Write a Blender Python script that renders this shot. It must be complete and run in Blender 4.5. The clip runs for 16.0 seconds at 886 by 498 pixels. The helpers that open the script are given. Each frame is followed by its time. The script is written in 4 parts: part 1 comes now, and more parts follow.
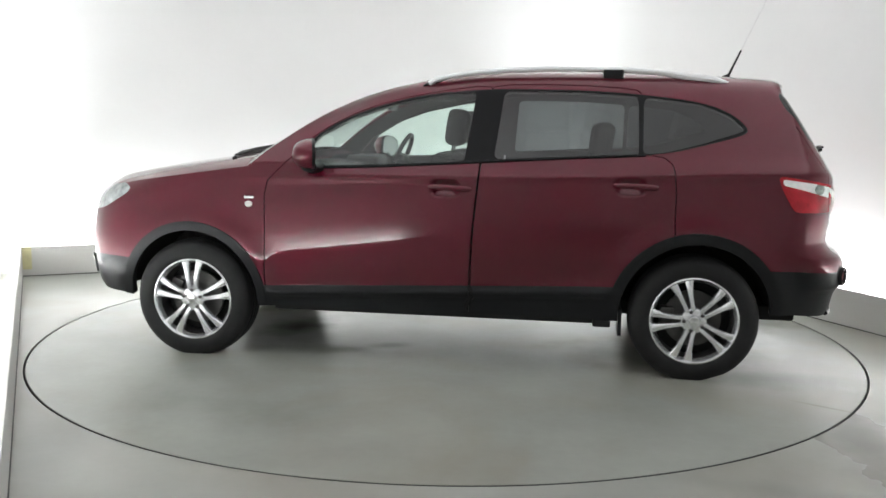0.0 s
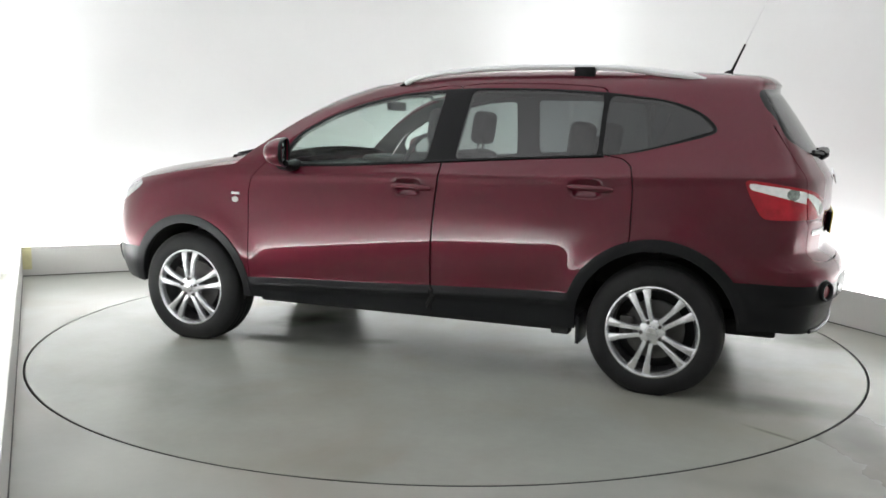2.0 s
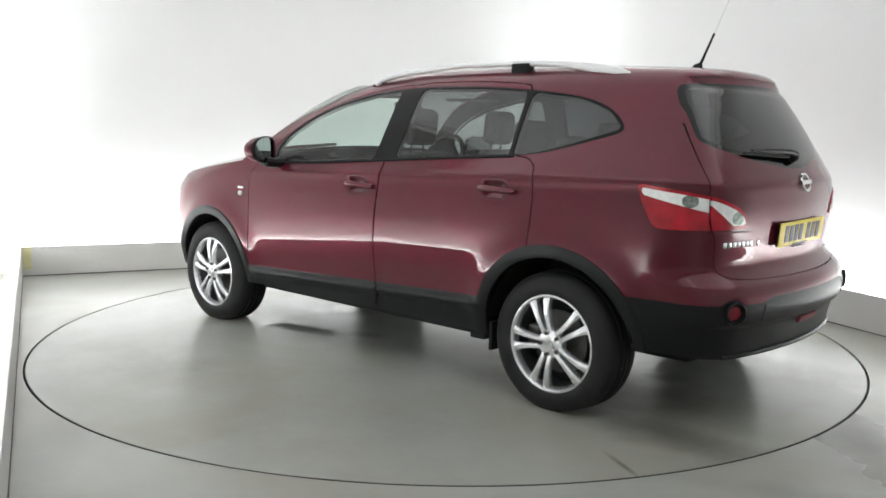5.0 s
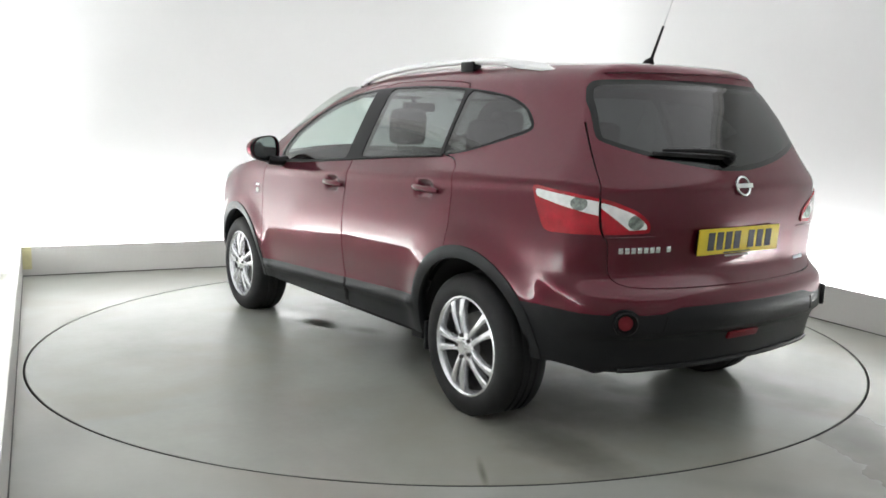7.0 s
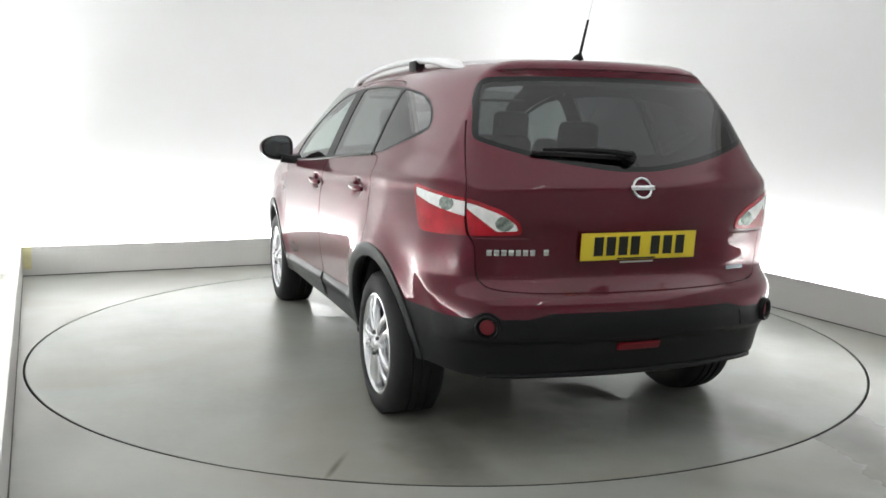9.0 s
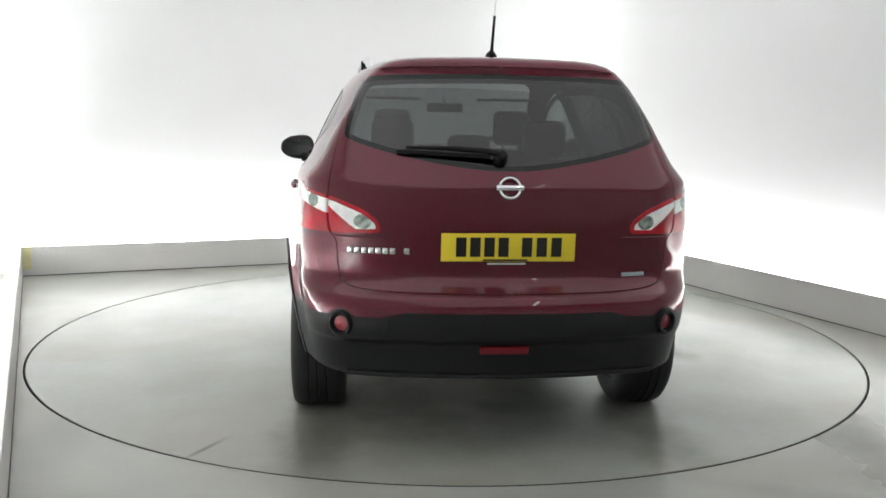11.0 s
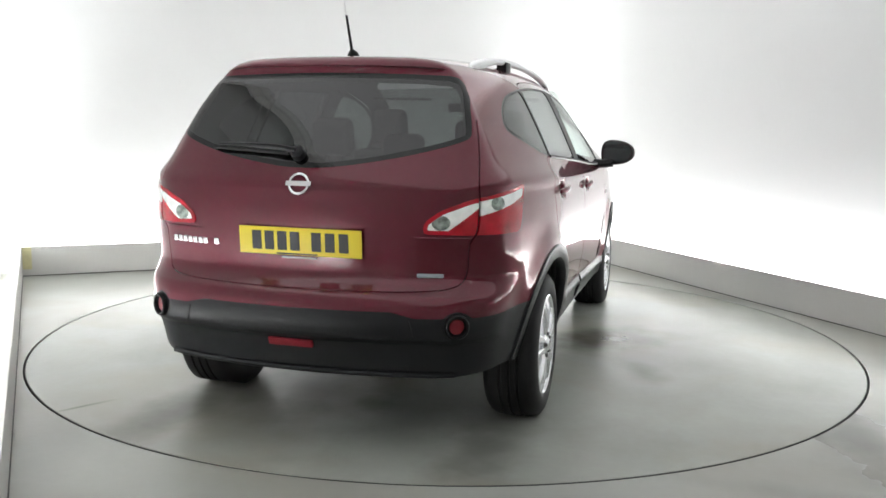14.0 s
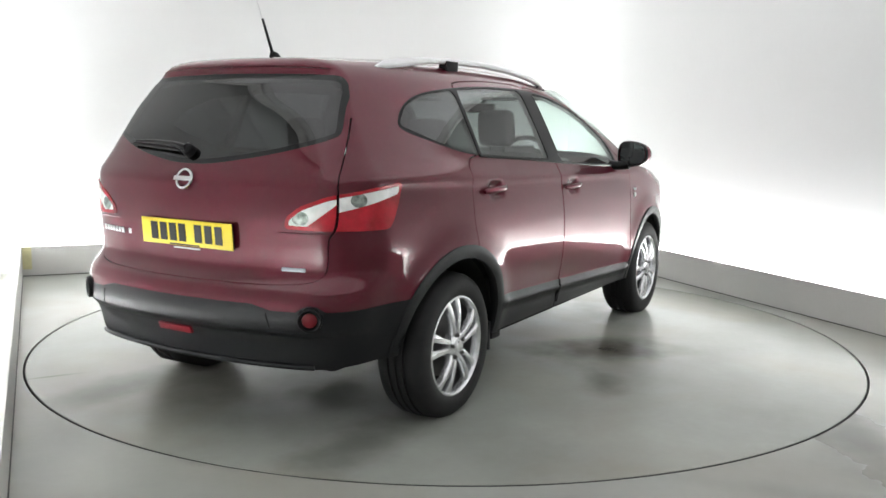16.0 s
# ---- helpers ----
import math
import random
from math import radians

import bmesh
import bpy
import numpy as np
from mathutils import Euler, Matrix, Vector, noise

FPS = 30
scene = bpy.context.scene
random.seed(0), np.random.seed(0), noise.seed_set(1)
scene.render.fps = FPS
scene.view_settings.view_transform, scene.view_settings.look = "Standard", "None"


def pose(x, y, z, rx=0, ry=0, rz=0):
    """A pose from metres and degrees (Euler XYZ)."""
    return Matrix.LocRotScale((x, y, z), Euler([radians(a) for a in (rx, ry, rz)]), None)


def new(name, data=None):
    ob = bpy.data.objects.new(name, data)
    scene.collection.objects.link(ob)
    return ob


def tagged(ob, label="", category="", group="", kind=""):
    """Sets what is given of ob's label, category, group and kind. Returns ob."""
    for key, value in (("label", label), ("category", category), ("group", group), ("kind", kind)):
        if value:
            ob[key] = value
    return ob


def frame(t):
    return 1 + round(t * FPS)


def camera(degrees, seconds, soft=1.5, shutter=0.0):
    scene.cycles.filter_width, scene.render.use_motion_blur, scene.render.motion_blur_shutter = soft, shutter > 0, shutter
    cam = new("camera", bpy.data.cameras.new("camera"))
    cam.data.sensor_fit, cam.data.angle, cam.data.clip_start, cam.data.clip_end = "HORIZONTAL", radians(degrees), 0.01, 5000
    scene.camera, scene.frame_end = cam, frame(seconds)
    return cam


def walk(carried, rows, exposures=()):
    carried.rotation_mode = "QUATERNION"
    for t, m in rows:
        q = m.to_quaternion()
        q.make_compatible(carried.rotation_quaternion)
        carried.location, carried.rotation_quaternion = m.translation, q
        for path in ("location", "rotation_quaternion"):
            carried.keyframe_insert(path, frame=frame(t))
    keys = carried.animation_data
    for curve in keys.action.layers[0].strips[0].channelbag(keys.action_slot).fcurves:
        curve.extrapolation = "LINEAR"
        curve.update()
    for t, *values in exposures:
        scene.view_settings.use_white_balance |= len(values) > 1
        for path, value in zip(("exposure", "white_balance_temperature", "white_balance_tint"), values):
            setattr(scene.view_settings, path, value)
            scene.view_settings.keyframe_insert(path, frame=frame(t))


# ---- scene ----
TAU = math.tau
ROOM_TURN = 23.7           # degrees by which the booth is turned against the camera's line

cam = camera(53.57, 16.0, soft=1.6)
EYE = Vector((0.0, -5.574, 1.314))
PITCH, YAW, ROLL = 7.983, -0.405, -0.875
CAM_POSE = pose(*EYE) @ pose(0, 0, 0, 0, 0, -YAW) @ pose(0, 0, 0, 90 - PITCH, 0, 0) @ pose(0, 0, 0, 0, 0, -ROLL)
walk(cam, [(0.0, CAM_POSE), (16.0, CAM_POSE)])


def turn_at(t):
    """Degrees by which the platform has turned at t seconds."""
    return 173.125 - 6.9929 * t - 0.01674 * (t - 8.0) ** 2


# ---------------------------------------------------------------- light
ROOM = pose(0, 0, 0, 0, 0, ROOM_TURN)
WALL_U, WALL_V, FRONT_V, CEIL = 2.61, 3.005, -6.2, 2.95
LEAN = 0.028               # the left side closes in by this much a metre
TROUGH = 0.17              # depth of the light trough between upstand and wall

world = bpy.data.worlds.new("world")
scene.world = world
world.use_nodes = True
world.node_tree.nodes["Background"].inputs[0].default_value = (0.8, 0.85, 0.9, 1)
world.node_tree.nodes["Background"].inputs[1].default_value = 0.05
scene.view_settings.exposure = 0.0


def area_lamp(name, m, sx, sy, watts, colour=(1, 1, 1)):
    data = bpy.data.lights.new(name, "AREA")
    data.shape, data.size, data.size_y, data.energy, data.color = "RECTANGLE", sx, sy, watts, colour
    ob = new(name, data)
    ob.matrix_world = m
    return ob


COOL = (0.975, 0.981, 1.0)
# tubes lying in the trough behind the upstands throw their light up the walls
area_lamp("trough_light_back", ROOM @ pose(0, WALL_V + TROUGH * 0.5, 0.10, 180 - 12, 0, 0), 5.0, 0.08, 124, COOL)
area_lamp("trough_light_left", ROOM @ pose(-WALL_U - TROUGH * 0.5 + 3.0 * LEAN, 0.0, 0.10, 180, 0, 90 + 1.6) @ pose(0, 0, 0, -12, 0, 0), 5.8, 0.08, 120, COOL)
area_lamp("trough_light_right", ROOM @ pose(WALL_U + TROUGH * 0.5, -0.3, 0.10, 180, 0, 90) @ pose(0, 0, 0, 12, 0, 0), 6.4, 0.08, 142, COOL)
# added soft fill light under the ceiling over the platform, out of view
area_lamp("ceiling_fill_light", ROOM @ pose(0, -1.2, CEIL - 0.09), 5.0, 7.8, 74, COOL)
BATTEN_AT = (-0.4, -4.3)


# ---------------------------------------------------------------- materials
def material(name, colour, rough=0.5, metal=0.0, coat=0.0, emit=0.0, vary=0.0, vscale=3.0, bump=0.0, bscale=200.0,
             rvary=0.0, alpha=None, trans=0.0, ior=1.45, coords="Object", spec=0.5, fine=0.35):
    m = bpy.data.materials.new(name)
    m.use_nodes = True
    nt = m.node_tree
    b = nt.nodes["Principled BSDF"]
    b.inputs["Base Color"].default_value = (*colour, 1)
    b.inputs["Roughness"].default_value = rough
    b.inputs["Metallic"].default_value = metal
    b.inputs["Coat Weight"].default_value = coat
    b.inputs["Coat Roughness"].default_value = 0.04
    b.inputs["IOR"].default_value = ior
    b.inputs["Specular IOR Level"].default_value = spec
    b.inputs["Transmission Weight"].default_value = trans
    if emit:
        b.inputs["Emission Color"].default_value = (*colour, 1)
        b.inputs["Emission Strength"].default_value = emit
    tc = nt.nodes.new("ShaderNodeTexCoord")
    if vary or rvary:
        big = nt.nodes.new("ShaderNodeTexNoise")
        big.inputs["Scale"].default_value, big.inputs["Detail"].default_value = vscale, 6
        nt.links.new(tc.outputs[coords], big.inputs["Vector"])
        grain = nt.nodes.new("ShaderNodeTexNoise")
        grain.inputs["Scale"].default_value, grain.inputs["Detail"].default_value = vscale * 23, 3
        nt.links.new(tc.outputs[coords], grain.inputs["Vector"])
        mix = nt.nodes.new("ShaderNodeMath")
        mix.operation = "MULTIPLY_ADD"
        mix.inputs[1].default_value = fine
        nt.links.new(grain.outputs["Fac"], mix.inputs[0])
        nt.links.new(big.outputs["Fac"], mix.inputs[2])
        if vary:
            ramp = nt.nodes.new("ShaderNodeMapRange")
            ramp.inputs["From Min"].default_value, ramp.inputs["From Max"].default_value = 0.225 + 0.5 * fine, 0.775 + 0.5 * fine
            ramp.inputs["To Min"].default_value, ramp.inputs["To Max"].default_value = 1 - vary, 1 + vary
            nt.links.new(mix.outputs[0], ramp.inputs["Value"])
            mul = nt.nodes.new("ShaderNodeVectorMath")
            mul.operation = "SCALE"
            mul.inputs[0].default_value = colour
            nt.links.new(ramp.outputs["Result"], mul.inputs["Scale"])
            nt.links.new(mul.outputs[0], b.inputs["Base Color"])
        if rvary:
            rr = nt.nodes.new("ShaderNodeMapRange")
            rr.inputs["From Min"].default_value, rr.inputs["From Max"].default_value = 0.4, 0.95
            rr.inputs["To Min"].default_value, rr.inputs["To Max"].default_value = max(rough - rvary, 0.02), rough + rvary
            nt.links.new(mix.outputs[0], rr.inputs["Value"])
            nt.links.new(rr.outputs["Result"], b.inputs["Roughness"])
    if bump:
        n = nt.nodes.new("ShaderNodeTexNoise")
        n.inputs["Scale"].default_value, n.inputs["Detail"].default_value = bscale, 3
        nt.links.new(tc.outputs[coords], n.inputs["Vector"])
        bp = nt.nodes.new("ShaderNodeBump")
        bp.inputs["Strength"].default_value, bp.inputs["Distance"].default_value = bump, 0.002
        nt.links.new(n.outputs["Fac"], bp.inputs["Height"])
        nt.links.new(bp.outputs["Normal"], b.inputs["Normal"])
    return m


def glass_material(name, tint, gloss=0.075):
    """Thin car glass: a tinted see-through pane with a mirror sheen."""
    m = bpy.data.materials.new(name)
    m.use_nodes = True
    nt = m.node_tree
    nt.nodes.remove(nt.nodes["Principled BSDF"])
    tr = nt.nodes.new("ShaderNodeBsdfTransparent")
    tr.inputs[0].default_value = (*tint, 1)
    gl = nt.nodes.new("ShaderNodeBsdfGlossy")
    gl.inputs["Roughness"].default_value = 0.015
    fr = nt.nodes.new("ShaderNodeLayerWeight")
    pw = nt.nodes.new("ShaderNodeMath")
    pw.operation = "POWER"
    pw.inputs[1].default_value = 4.0
    nt.links.new(fr.outputs["Facing"], pw.inputs[0])
    add = nt.nodes.new("ShaderNodeMath")
    add.operation = "MULTIPLY_ADD"
    add.inputs[1].default_value, add.inputs[2].default_value = 0.85, gloss
    nt.links.new(pw.outputs[0], add.inputs[0])
    mix = nt.nodes.new("ShaderNodeMixShader")
    nt.links.new(add.outputs[0], mix.inputs[0])
    nt.links.new(tr.outputs[0], mix.inputs[1])
    nt.links.new(gl.outputs[0], mix.inputs[2])
    nt.links.new(mix.outputs[0], nt.nodes["Material Output"].inputs[0])
    return m


M_WALL = material("white_wall_paint", (0.80, 0.81, 0.80), 0.6, vary=0.015, vscale=1.2, bump=0.08, bscale=90)
M_UPSTAND = material("upstand_paint", (0.66, 0.655, 0.63), 0.5, vary=0.05, vscale=2.0, bump=0.05, bscale=60)
M_FLOOR = material("grey_floor_paint", (0.378, 0.390, 0.356), 0.29, spec=0.3, vary=0.16, vscale=1.1, bump=0.02, bscale=120, fine=0.10)
M_TABLE = material("grey_platform_paint", (0.352, 0.366, 0.334), 0.27, spec=0.3, vary=0.20, vscale=1.0, bump=0.02, bscale=120, fine=0.10)


def add_dark_marks(m, dark_marks, wet=()):
    """Damp stains and other dark marks of uneven outline: centre, half lengths, turn in degrees, strength."""
    nt = m.node_tree
    b = nt.nodes["Principled BSDF"]
    src = b.inputs["Base Color"].links[0].from_socket
    tc = nt.nodes.new("ShaderNodeTexCoord")
    # the grey drifts towards a warm tan in broad patches
    drift = nt.nodes.new("ShaderNodeTexNoise")
    drift.inputs["Scale"].default_value, drift.inputs["Detail"].default_value, drift.inputs["Distortion"].default_value = 0.9, 5, 0.6
    nt.links.new(tc.outputs["Object"], drift.inputs["Vector"])
    dr = nt.nodes.new("ShaderNodeMapRange")
    dr.inputs["From Min"].default_value, dr.inputs["From Max"].default_value = 0.45, 0.75
    dr.inputs["To Min"].default_value, dr.inputs["To Max"].default_value = 0.0, 0.85
    nt.links.new(drift.outputs["Fac"], dr.inputs["Value"])
    warm = nt.nodes.new("ShaderNodeMix")
    warm.data_type = "RGBA"
    warm.inputs["B"].default_value = (0.305, 0.285, 0.232, 1)
    nt.links.new(dr.outputs["Result"], warm.inputs["Factor"])
    nt.links.new(src, warm.inputs["A"])
    src = warm.outputs["Result"]
    wob = nt.nodes.new("ShaderNodeTexNoise")
    wob.inputs["Scale"].default_value, wob.inputs["Detail"].default_value = 4.0, 3
    nt.links.new(tc.outputs["Object"], wob.inputs["Vector"])
    total, pools = None, None
    for x, y, a, bb, turn, k in list(dark_marks) + [(*w, 0.0) for w in wet]:
        mp = nt.nodes.new("ShaderNodeMapping")
        mp.vector_type = "TEXTURE"
        mp.inputs["Location"].default_value = (x, y, 0)
        mp.inputs["Rotation"].default_value = (0, 0, radians(turn))
        mp.inputs["Scale"].default_value = (a, bb, 1)
        nt.links.new(tc.outputs["Object"], mp.inputs["Vector"])
        ln = nt.nodes.new("ShaderNodeVectorMath")
        ln.operation = "LENGTH"
        nt.links.new(mp.outputs[0], ln.inputs[0])
        ad = nt.nodes.new("ShaderNodeMath")
        ad.operation = "MULTIPLY_ADD"
        ad.inputs[1].default_value = 1.5
        nt.links.new(wob.outputs["Fac"], ad.inputs[0])
        nt.links.new(ln.outputs["Value"], ad.inputs[2])
        rg = nt.nodes.new("ShaderNodeMapRange")
        rg.interpolation_type = "SMOOTHSTEP"
        rg.inputs["From Min"].default_value, rg.inputs["From Max"].default_value = 0.70, 2.75
        rg.inputs["To Min"].default_value, rg.inputs["To Max"].default_value = k, 0.0
        nt.links.new(ad.outputs[0], rg.inputs["Value"])
        if k == 0.0:
            rg.inputs["From Min"].default_value, rg.inputs["From Max"].default_value, rg.inputs["To Min"].default_value = 1.15, 2.1, 1.0
            if pools is None:
                pools = rg.outputs["Result"]
            else:
                mx = nt.nodes.new("ShaderNodeMath")
                mx.operation = "MAXIMUM"
                nt.links.new(pools, mx.inputs[0])
                nt.links.new(rg.outputs["Result"], mx.inputs[1])
                pools = mx.outputs[0]
        elif total is None:
            total = rg.outputs["Result"]
        else:
            mx = nt.nodes.new("ShaderNodeMath")
            mx.operation = "MAXIMUM"
            nt.links.new(total, mx.inputs[0])
            nt.links.new(rg.outputs["Result"], mx.inputs[1])
            total = mx.outputs[0]
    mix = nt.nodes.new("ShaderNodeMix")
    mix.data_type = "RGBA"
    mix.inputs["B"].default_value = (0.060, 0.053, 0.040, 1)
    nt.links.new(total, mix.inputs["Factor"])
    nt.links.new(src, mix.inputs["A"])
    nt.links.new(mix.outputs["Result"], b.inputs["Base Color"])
    # the marks are smoother than the paint around them
    damp = nt.nodes.new("ShaderNodeMapRange")
    damp.inputs["From Min"].default_value, damp.inputs["From Max"].default_value = 0.15, 0.6
    damp.inputs["To Min"].default_value, damp.inputs["To Max"].default_value = b.inputs["Roughness"].default_value, 0.22
    nt.links.new(total, damp.inputs["Value"])
    if pools is None:
        nt.links.new(damp.outputs["Result"], b.inputs["Roughness"])
        return
    # standing water: smooth and a little darker
    slick = nt.nodes.new("ShaderNodeMix")
    nt.links.new(pools, slick.inputs[0])
    nt.links.new(damp.outputs["Result"], slick.inputs[2])
    slick.inputs[3].default_value = 0.04
    nt.links.new(slick.outputs[0], b.inputs["Roughness"])
    shine = nt.nodes.new("ShaderNodeMapRange")
    shine.inputs["To Min"].default_value, shine.inputs["To Max"].default_value = 0.3, 0.6
    nt.links.new(pools, shine.inputs["Value"])
    nt.links.new(shine.outputs["Result"], b.inputs["Specular IOR Level"])


# damp stains, and darker patches fixed to the platform beneath the car
add_dark_marks(M_TABLE, [(0.13, -1.01, 0.32, 0.20, -47, 0.92), (-0.56, -1.27, 0.20, 0.08, 25, 0.55), (-1.95, 0.74, 0.40, 0.13, 0, 0.55), (-1.97, -0.72, 0.40, 0.14, 0, 0.55),
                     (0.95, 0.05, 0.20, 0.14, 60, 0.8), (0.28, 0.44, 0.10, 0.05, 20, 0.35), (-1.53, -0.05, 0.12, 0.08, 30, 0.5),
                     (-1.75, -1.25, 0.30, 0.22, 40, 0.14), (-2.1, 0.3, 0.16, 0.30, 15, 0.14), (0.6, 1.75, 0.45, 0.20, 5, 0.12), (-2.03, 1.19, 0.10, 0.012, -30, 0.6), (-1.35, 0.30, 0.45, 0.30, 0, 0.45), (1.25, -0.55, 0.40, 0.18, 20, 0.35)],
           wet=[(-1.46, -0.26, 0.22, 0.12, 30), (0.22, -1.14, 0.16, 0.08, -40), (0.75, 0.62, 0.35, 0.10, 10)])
add_dark_marks(M_FLOOR, [(0.86, -2.45, 0.50, 0.16, 62, 0.6), (2.2, -1.6, 0.4, 0.2, 10, 0.2), (-2.3, -1.2, 0.5, 0.10, 80, 0.15), (0.4, -3.0, 0.6, 0.06, -40, 0.2)])
M_CEIL = material("ceiling_paint", (0.50, 0.50, 0.50), 0.8, vary=0.02)
M_DARKWALL = material("grey_front_wall", (0.72, 0.72, 0.71), 0.8, vary=0.05)
M_PIT = material("dark_steel", (0.03, 0.03, 0.03), 0.7)
M_PAINT = material("red_car_paint", (0.101, 0.0056, 0.0168), 0.33, metal=0.40, coat=1.0, spec=0.15, vary=0.03, vscale=30)
M_PAINT.node_tree.nodes["Principled BSDF"].inputs["Specular Tint"].default_value = (0.75, 0.42, 0.46, 1)
M_PAINT.node_tree.nodes["Principled BSDF"].inputs["Coat IOR"].default_value = 1.53
M_CLAD = material("black_plastic", (0.010, 0.0105, 0.012), 0.38, spec=0.3, bump=0.12, bscale=700, vary=0.15, vscale=6)
M_TRIM = material("gloss_black_trim", (0.007, 0.007, 0.008), 0.34, spec=0.22)
M_FRIT = material("black_glass_edge", (0.006, 0.006, 0.007), 0.03, spec=0.5)
M_RUBBER = material("tyre_rubber", (0.017, 0.017, 0.0175), 0.62, spec=0.3, vary=0.25, vscale=9, bump=0.1, bscale=300)
M_ALLOY = material("silver_alloy", (0.86, 0.87, 0.89), 0.27, metal=0.75, vary=0.05, vscale=12)
M_CHROME = material("chrome", (0.80, 0.81, 0.82), 0.12, metal=1.0)
M_RAIL = material("satin_aluminium", (0.88, 0.89, 0.90), 0.38, metal=0.15)
M_STEEL = material("brake_steel", (0.10, 0.098, 0.095), 0.45, metal=0.9, vary=0.2, vscale=20)
M_BLACK = material("underbody_black", (0.010, 0.010, 0.010), 0.8)
M_SEAT = material("dark_seat_cloth", (0.024, 0.024, 0.026), 0.85, vary=0.2, vscale=15, bump=0.2, bscale=500)
M_DASH = material("dark_dash_plastic", (0.03, 0.03, 0.032), 0.55, bump=0.1, bscale=500)
M_GLASS = glass_material("clear_green_glass", (0.80, 0.90, 0.86))
M_TINT_REAR = glass_material("dark_rear_glass", (0.085, 0.093, 0.093), 0.085)
M_TINT = glass_material("dark_privacy_glass", (0.25, 0.27, 0.27), 0.09)
M_RED = material("red_lens", (0.44, 0.004, 0.016), 0.12, coat=0.6, vary=0.45, vscale=13, bump=0.25, bscale=130)
M_CLEAR = material("clear_lamp_lens", (0.96, 0.955, 0.94), 0.14, metal=0.0, coat=0.8, vary=0.16, vscale=26, bump=0.3, bscale=110)
M_HEAD = material("headlamp_lens", (0.50, 0.51, 0.52), 0.12, metal=0.5, coat=0.8, vary=0.5, vscale=22, bump=0.3, bscale=90)
M_PLATE = material("yellow_plate", (0.84, 0.66, 0.045), 0.35)
M_INK = material("plate_ink", (0.012, 0.012, 0.012), 0.4)
M_BEAD = material("dirty_joint", (0.10, 0.10, 0.095), 0.7, vary=0.4, vscale=5)
M_BADGE = material("pale_blue_badge", (0.42, 0.47, 0.52), 0.3, metal=0.5)
M_WHIP = material("whip_steel", (0.74, 0.74, 0.74), 0.4)
M_BARREL = material("dark_barrel", (0.07, 0.07, 0.072), 0.5, metal=0.5, vary=0.2, vscale=20)
M_BULB = material("lamp_reflector", (0.36, 0.40, 0.37), 0.22, metal=0.5, vary=0.9, vscale=42, bump=0.6, bscale=150)
M_REFLECT = material("red_reflector", (0.19, 0.003, 0.012), 0.42, coat=0.15, bump=0.2, bscale=400)
M_WHITE = material("white_enamel", (0.75, 0.75, 0.74), 0.3)
M_LINING = material("cabin_lining", (0.055, 0.057, 0.058), 0.8, vary=0.1, vscale=8)
M_TUBE = material("lit_tube", (1.0, 1.0, 0.97), 0.4, emit=9.0)
M_TAPE = material("yellowed_tape", (0.66, 0.62, 0.36), 0.5, vary=0.12, vscale=14)
M_MIRROR = material("mirror_glass", (0.48, 0.48, 0.49), 0.02, metal=1.0)


# ---------------------------------------------------------------- mesh helpers
def mesh_from(name, verts, faces):
    me = bpy.data.meshes.new(name)
    me.from_pydata([tuple(map(float, v)) for v in verts], [], faces)
    me.update()
    return me


def smooth(ob, angle=35):
    ob.data.shade_smooth()
    ob.data.set_sharp_from_angle(angle=radians(angle))
    return ob


def part(name, bm, mat, parent, label="", sharp=35):
    """Link a bmesh (or a mesh) as one object under a thing or a part."""
    if isinstance(bm, bmesh.types.BMesh):
        me = bpy.data.meshes.new(name)
        bmesh.ops.recalc_face_normals(bm, faces=bm.faces)
        bm.to_mesh(me)
        bm.free()
        made = True
    else:
        me, made = bm, False
    me.materials.clear()
    me.materials.append(mat)
    ob = new(name, me)
    ob.parent = parent
    if made:
        smooth(ob, sharp)
    return tagged(ob, label) if label else ob


def box(x0, x1, y0, y1, z0, z1, bevel=0.0, seg=2, bm=None):
    own = bmesh.new()
    r = bmesh.ops.create_cube(own, size=1)
    bmesh.ops.scale(own, vec=(x1 - x0, y1 - y0, z1 - z0), verts=own.verts)
    bmesh.ops.translate(own, vec=((x0 + x1) / 2, (y0 + y1) / 2, (z0 + z1) / 2), verts=own.verts)
    if bevel:
        bmesh.ops.bevel(own, geom=list(own.edges), offset=bevel, segments=seg, profile=0.6, affect="EDGES")
    if bm is None:
        return own
    join(bm, own)
    return bm


def join(bm, other, m=None):
    me = bpy.data.meshes.new("tmp")
    if m is not None:
        bmesh.ops.transform(other, matrix=m, verts=other.verts)
    other.to_mesh(me)
    other.free()
    bm.from_mesh(me)
    bpy.data.meshes.remove(me)


def tube(points, radius, seg=10, bm=None, flat=1.0):
    """A round bar through points; flat squeezes it across."""
    bm = bm or bmesh.new()
    pts = [Vector(p) for p in points]
    rings = []
    for i, p in enumerate(pts):
        d = (pts[min(i + 1, len(pts) - 1)] - pts[max(i - 1, 0)]).normalized()
        a = d.cross(Vector((0, 0, 1)))
        a = a.normalized() if a.length > 1e-4 else Vector((1, 0, 0))
        b = a.cross(d)
        r = radius[i] if isinstance(radius, (list, tuple)) else radius
        rings.append([bm.verts.new(p + a * math.cos(k * TAU / seg) * r * flat + b * math.sin(k * TAU / seg) * r) for k in range(seg)])
    for r0, r1 in zip(rings, rings[1:]):
        for k in range(seg):
            bm.faces.new((r0[k], r0[(k + 1) % seg], r1[(k + 1) % seg], r1[k]))
    bm.faces.new(rings[0][::-1])
    bm.faces.new(rings[-1])
    return bm


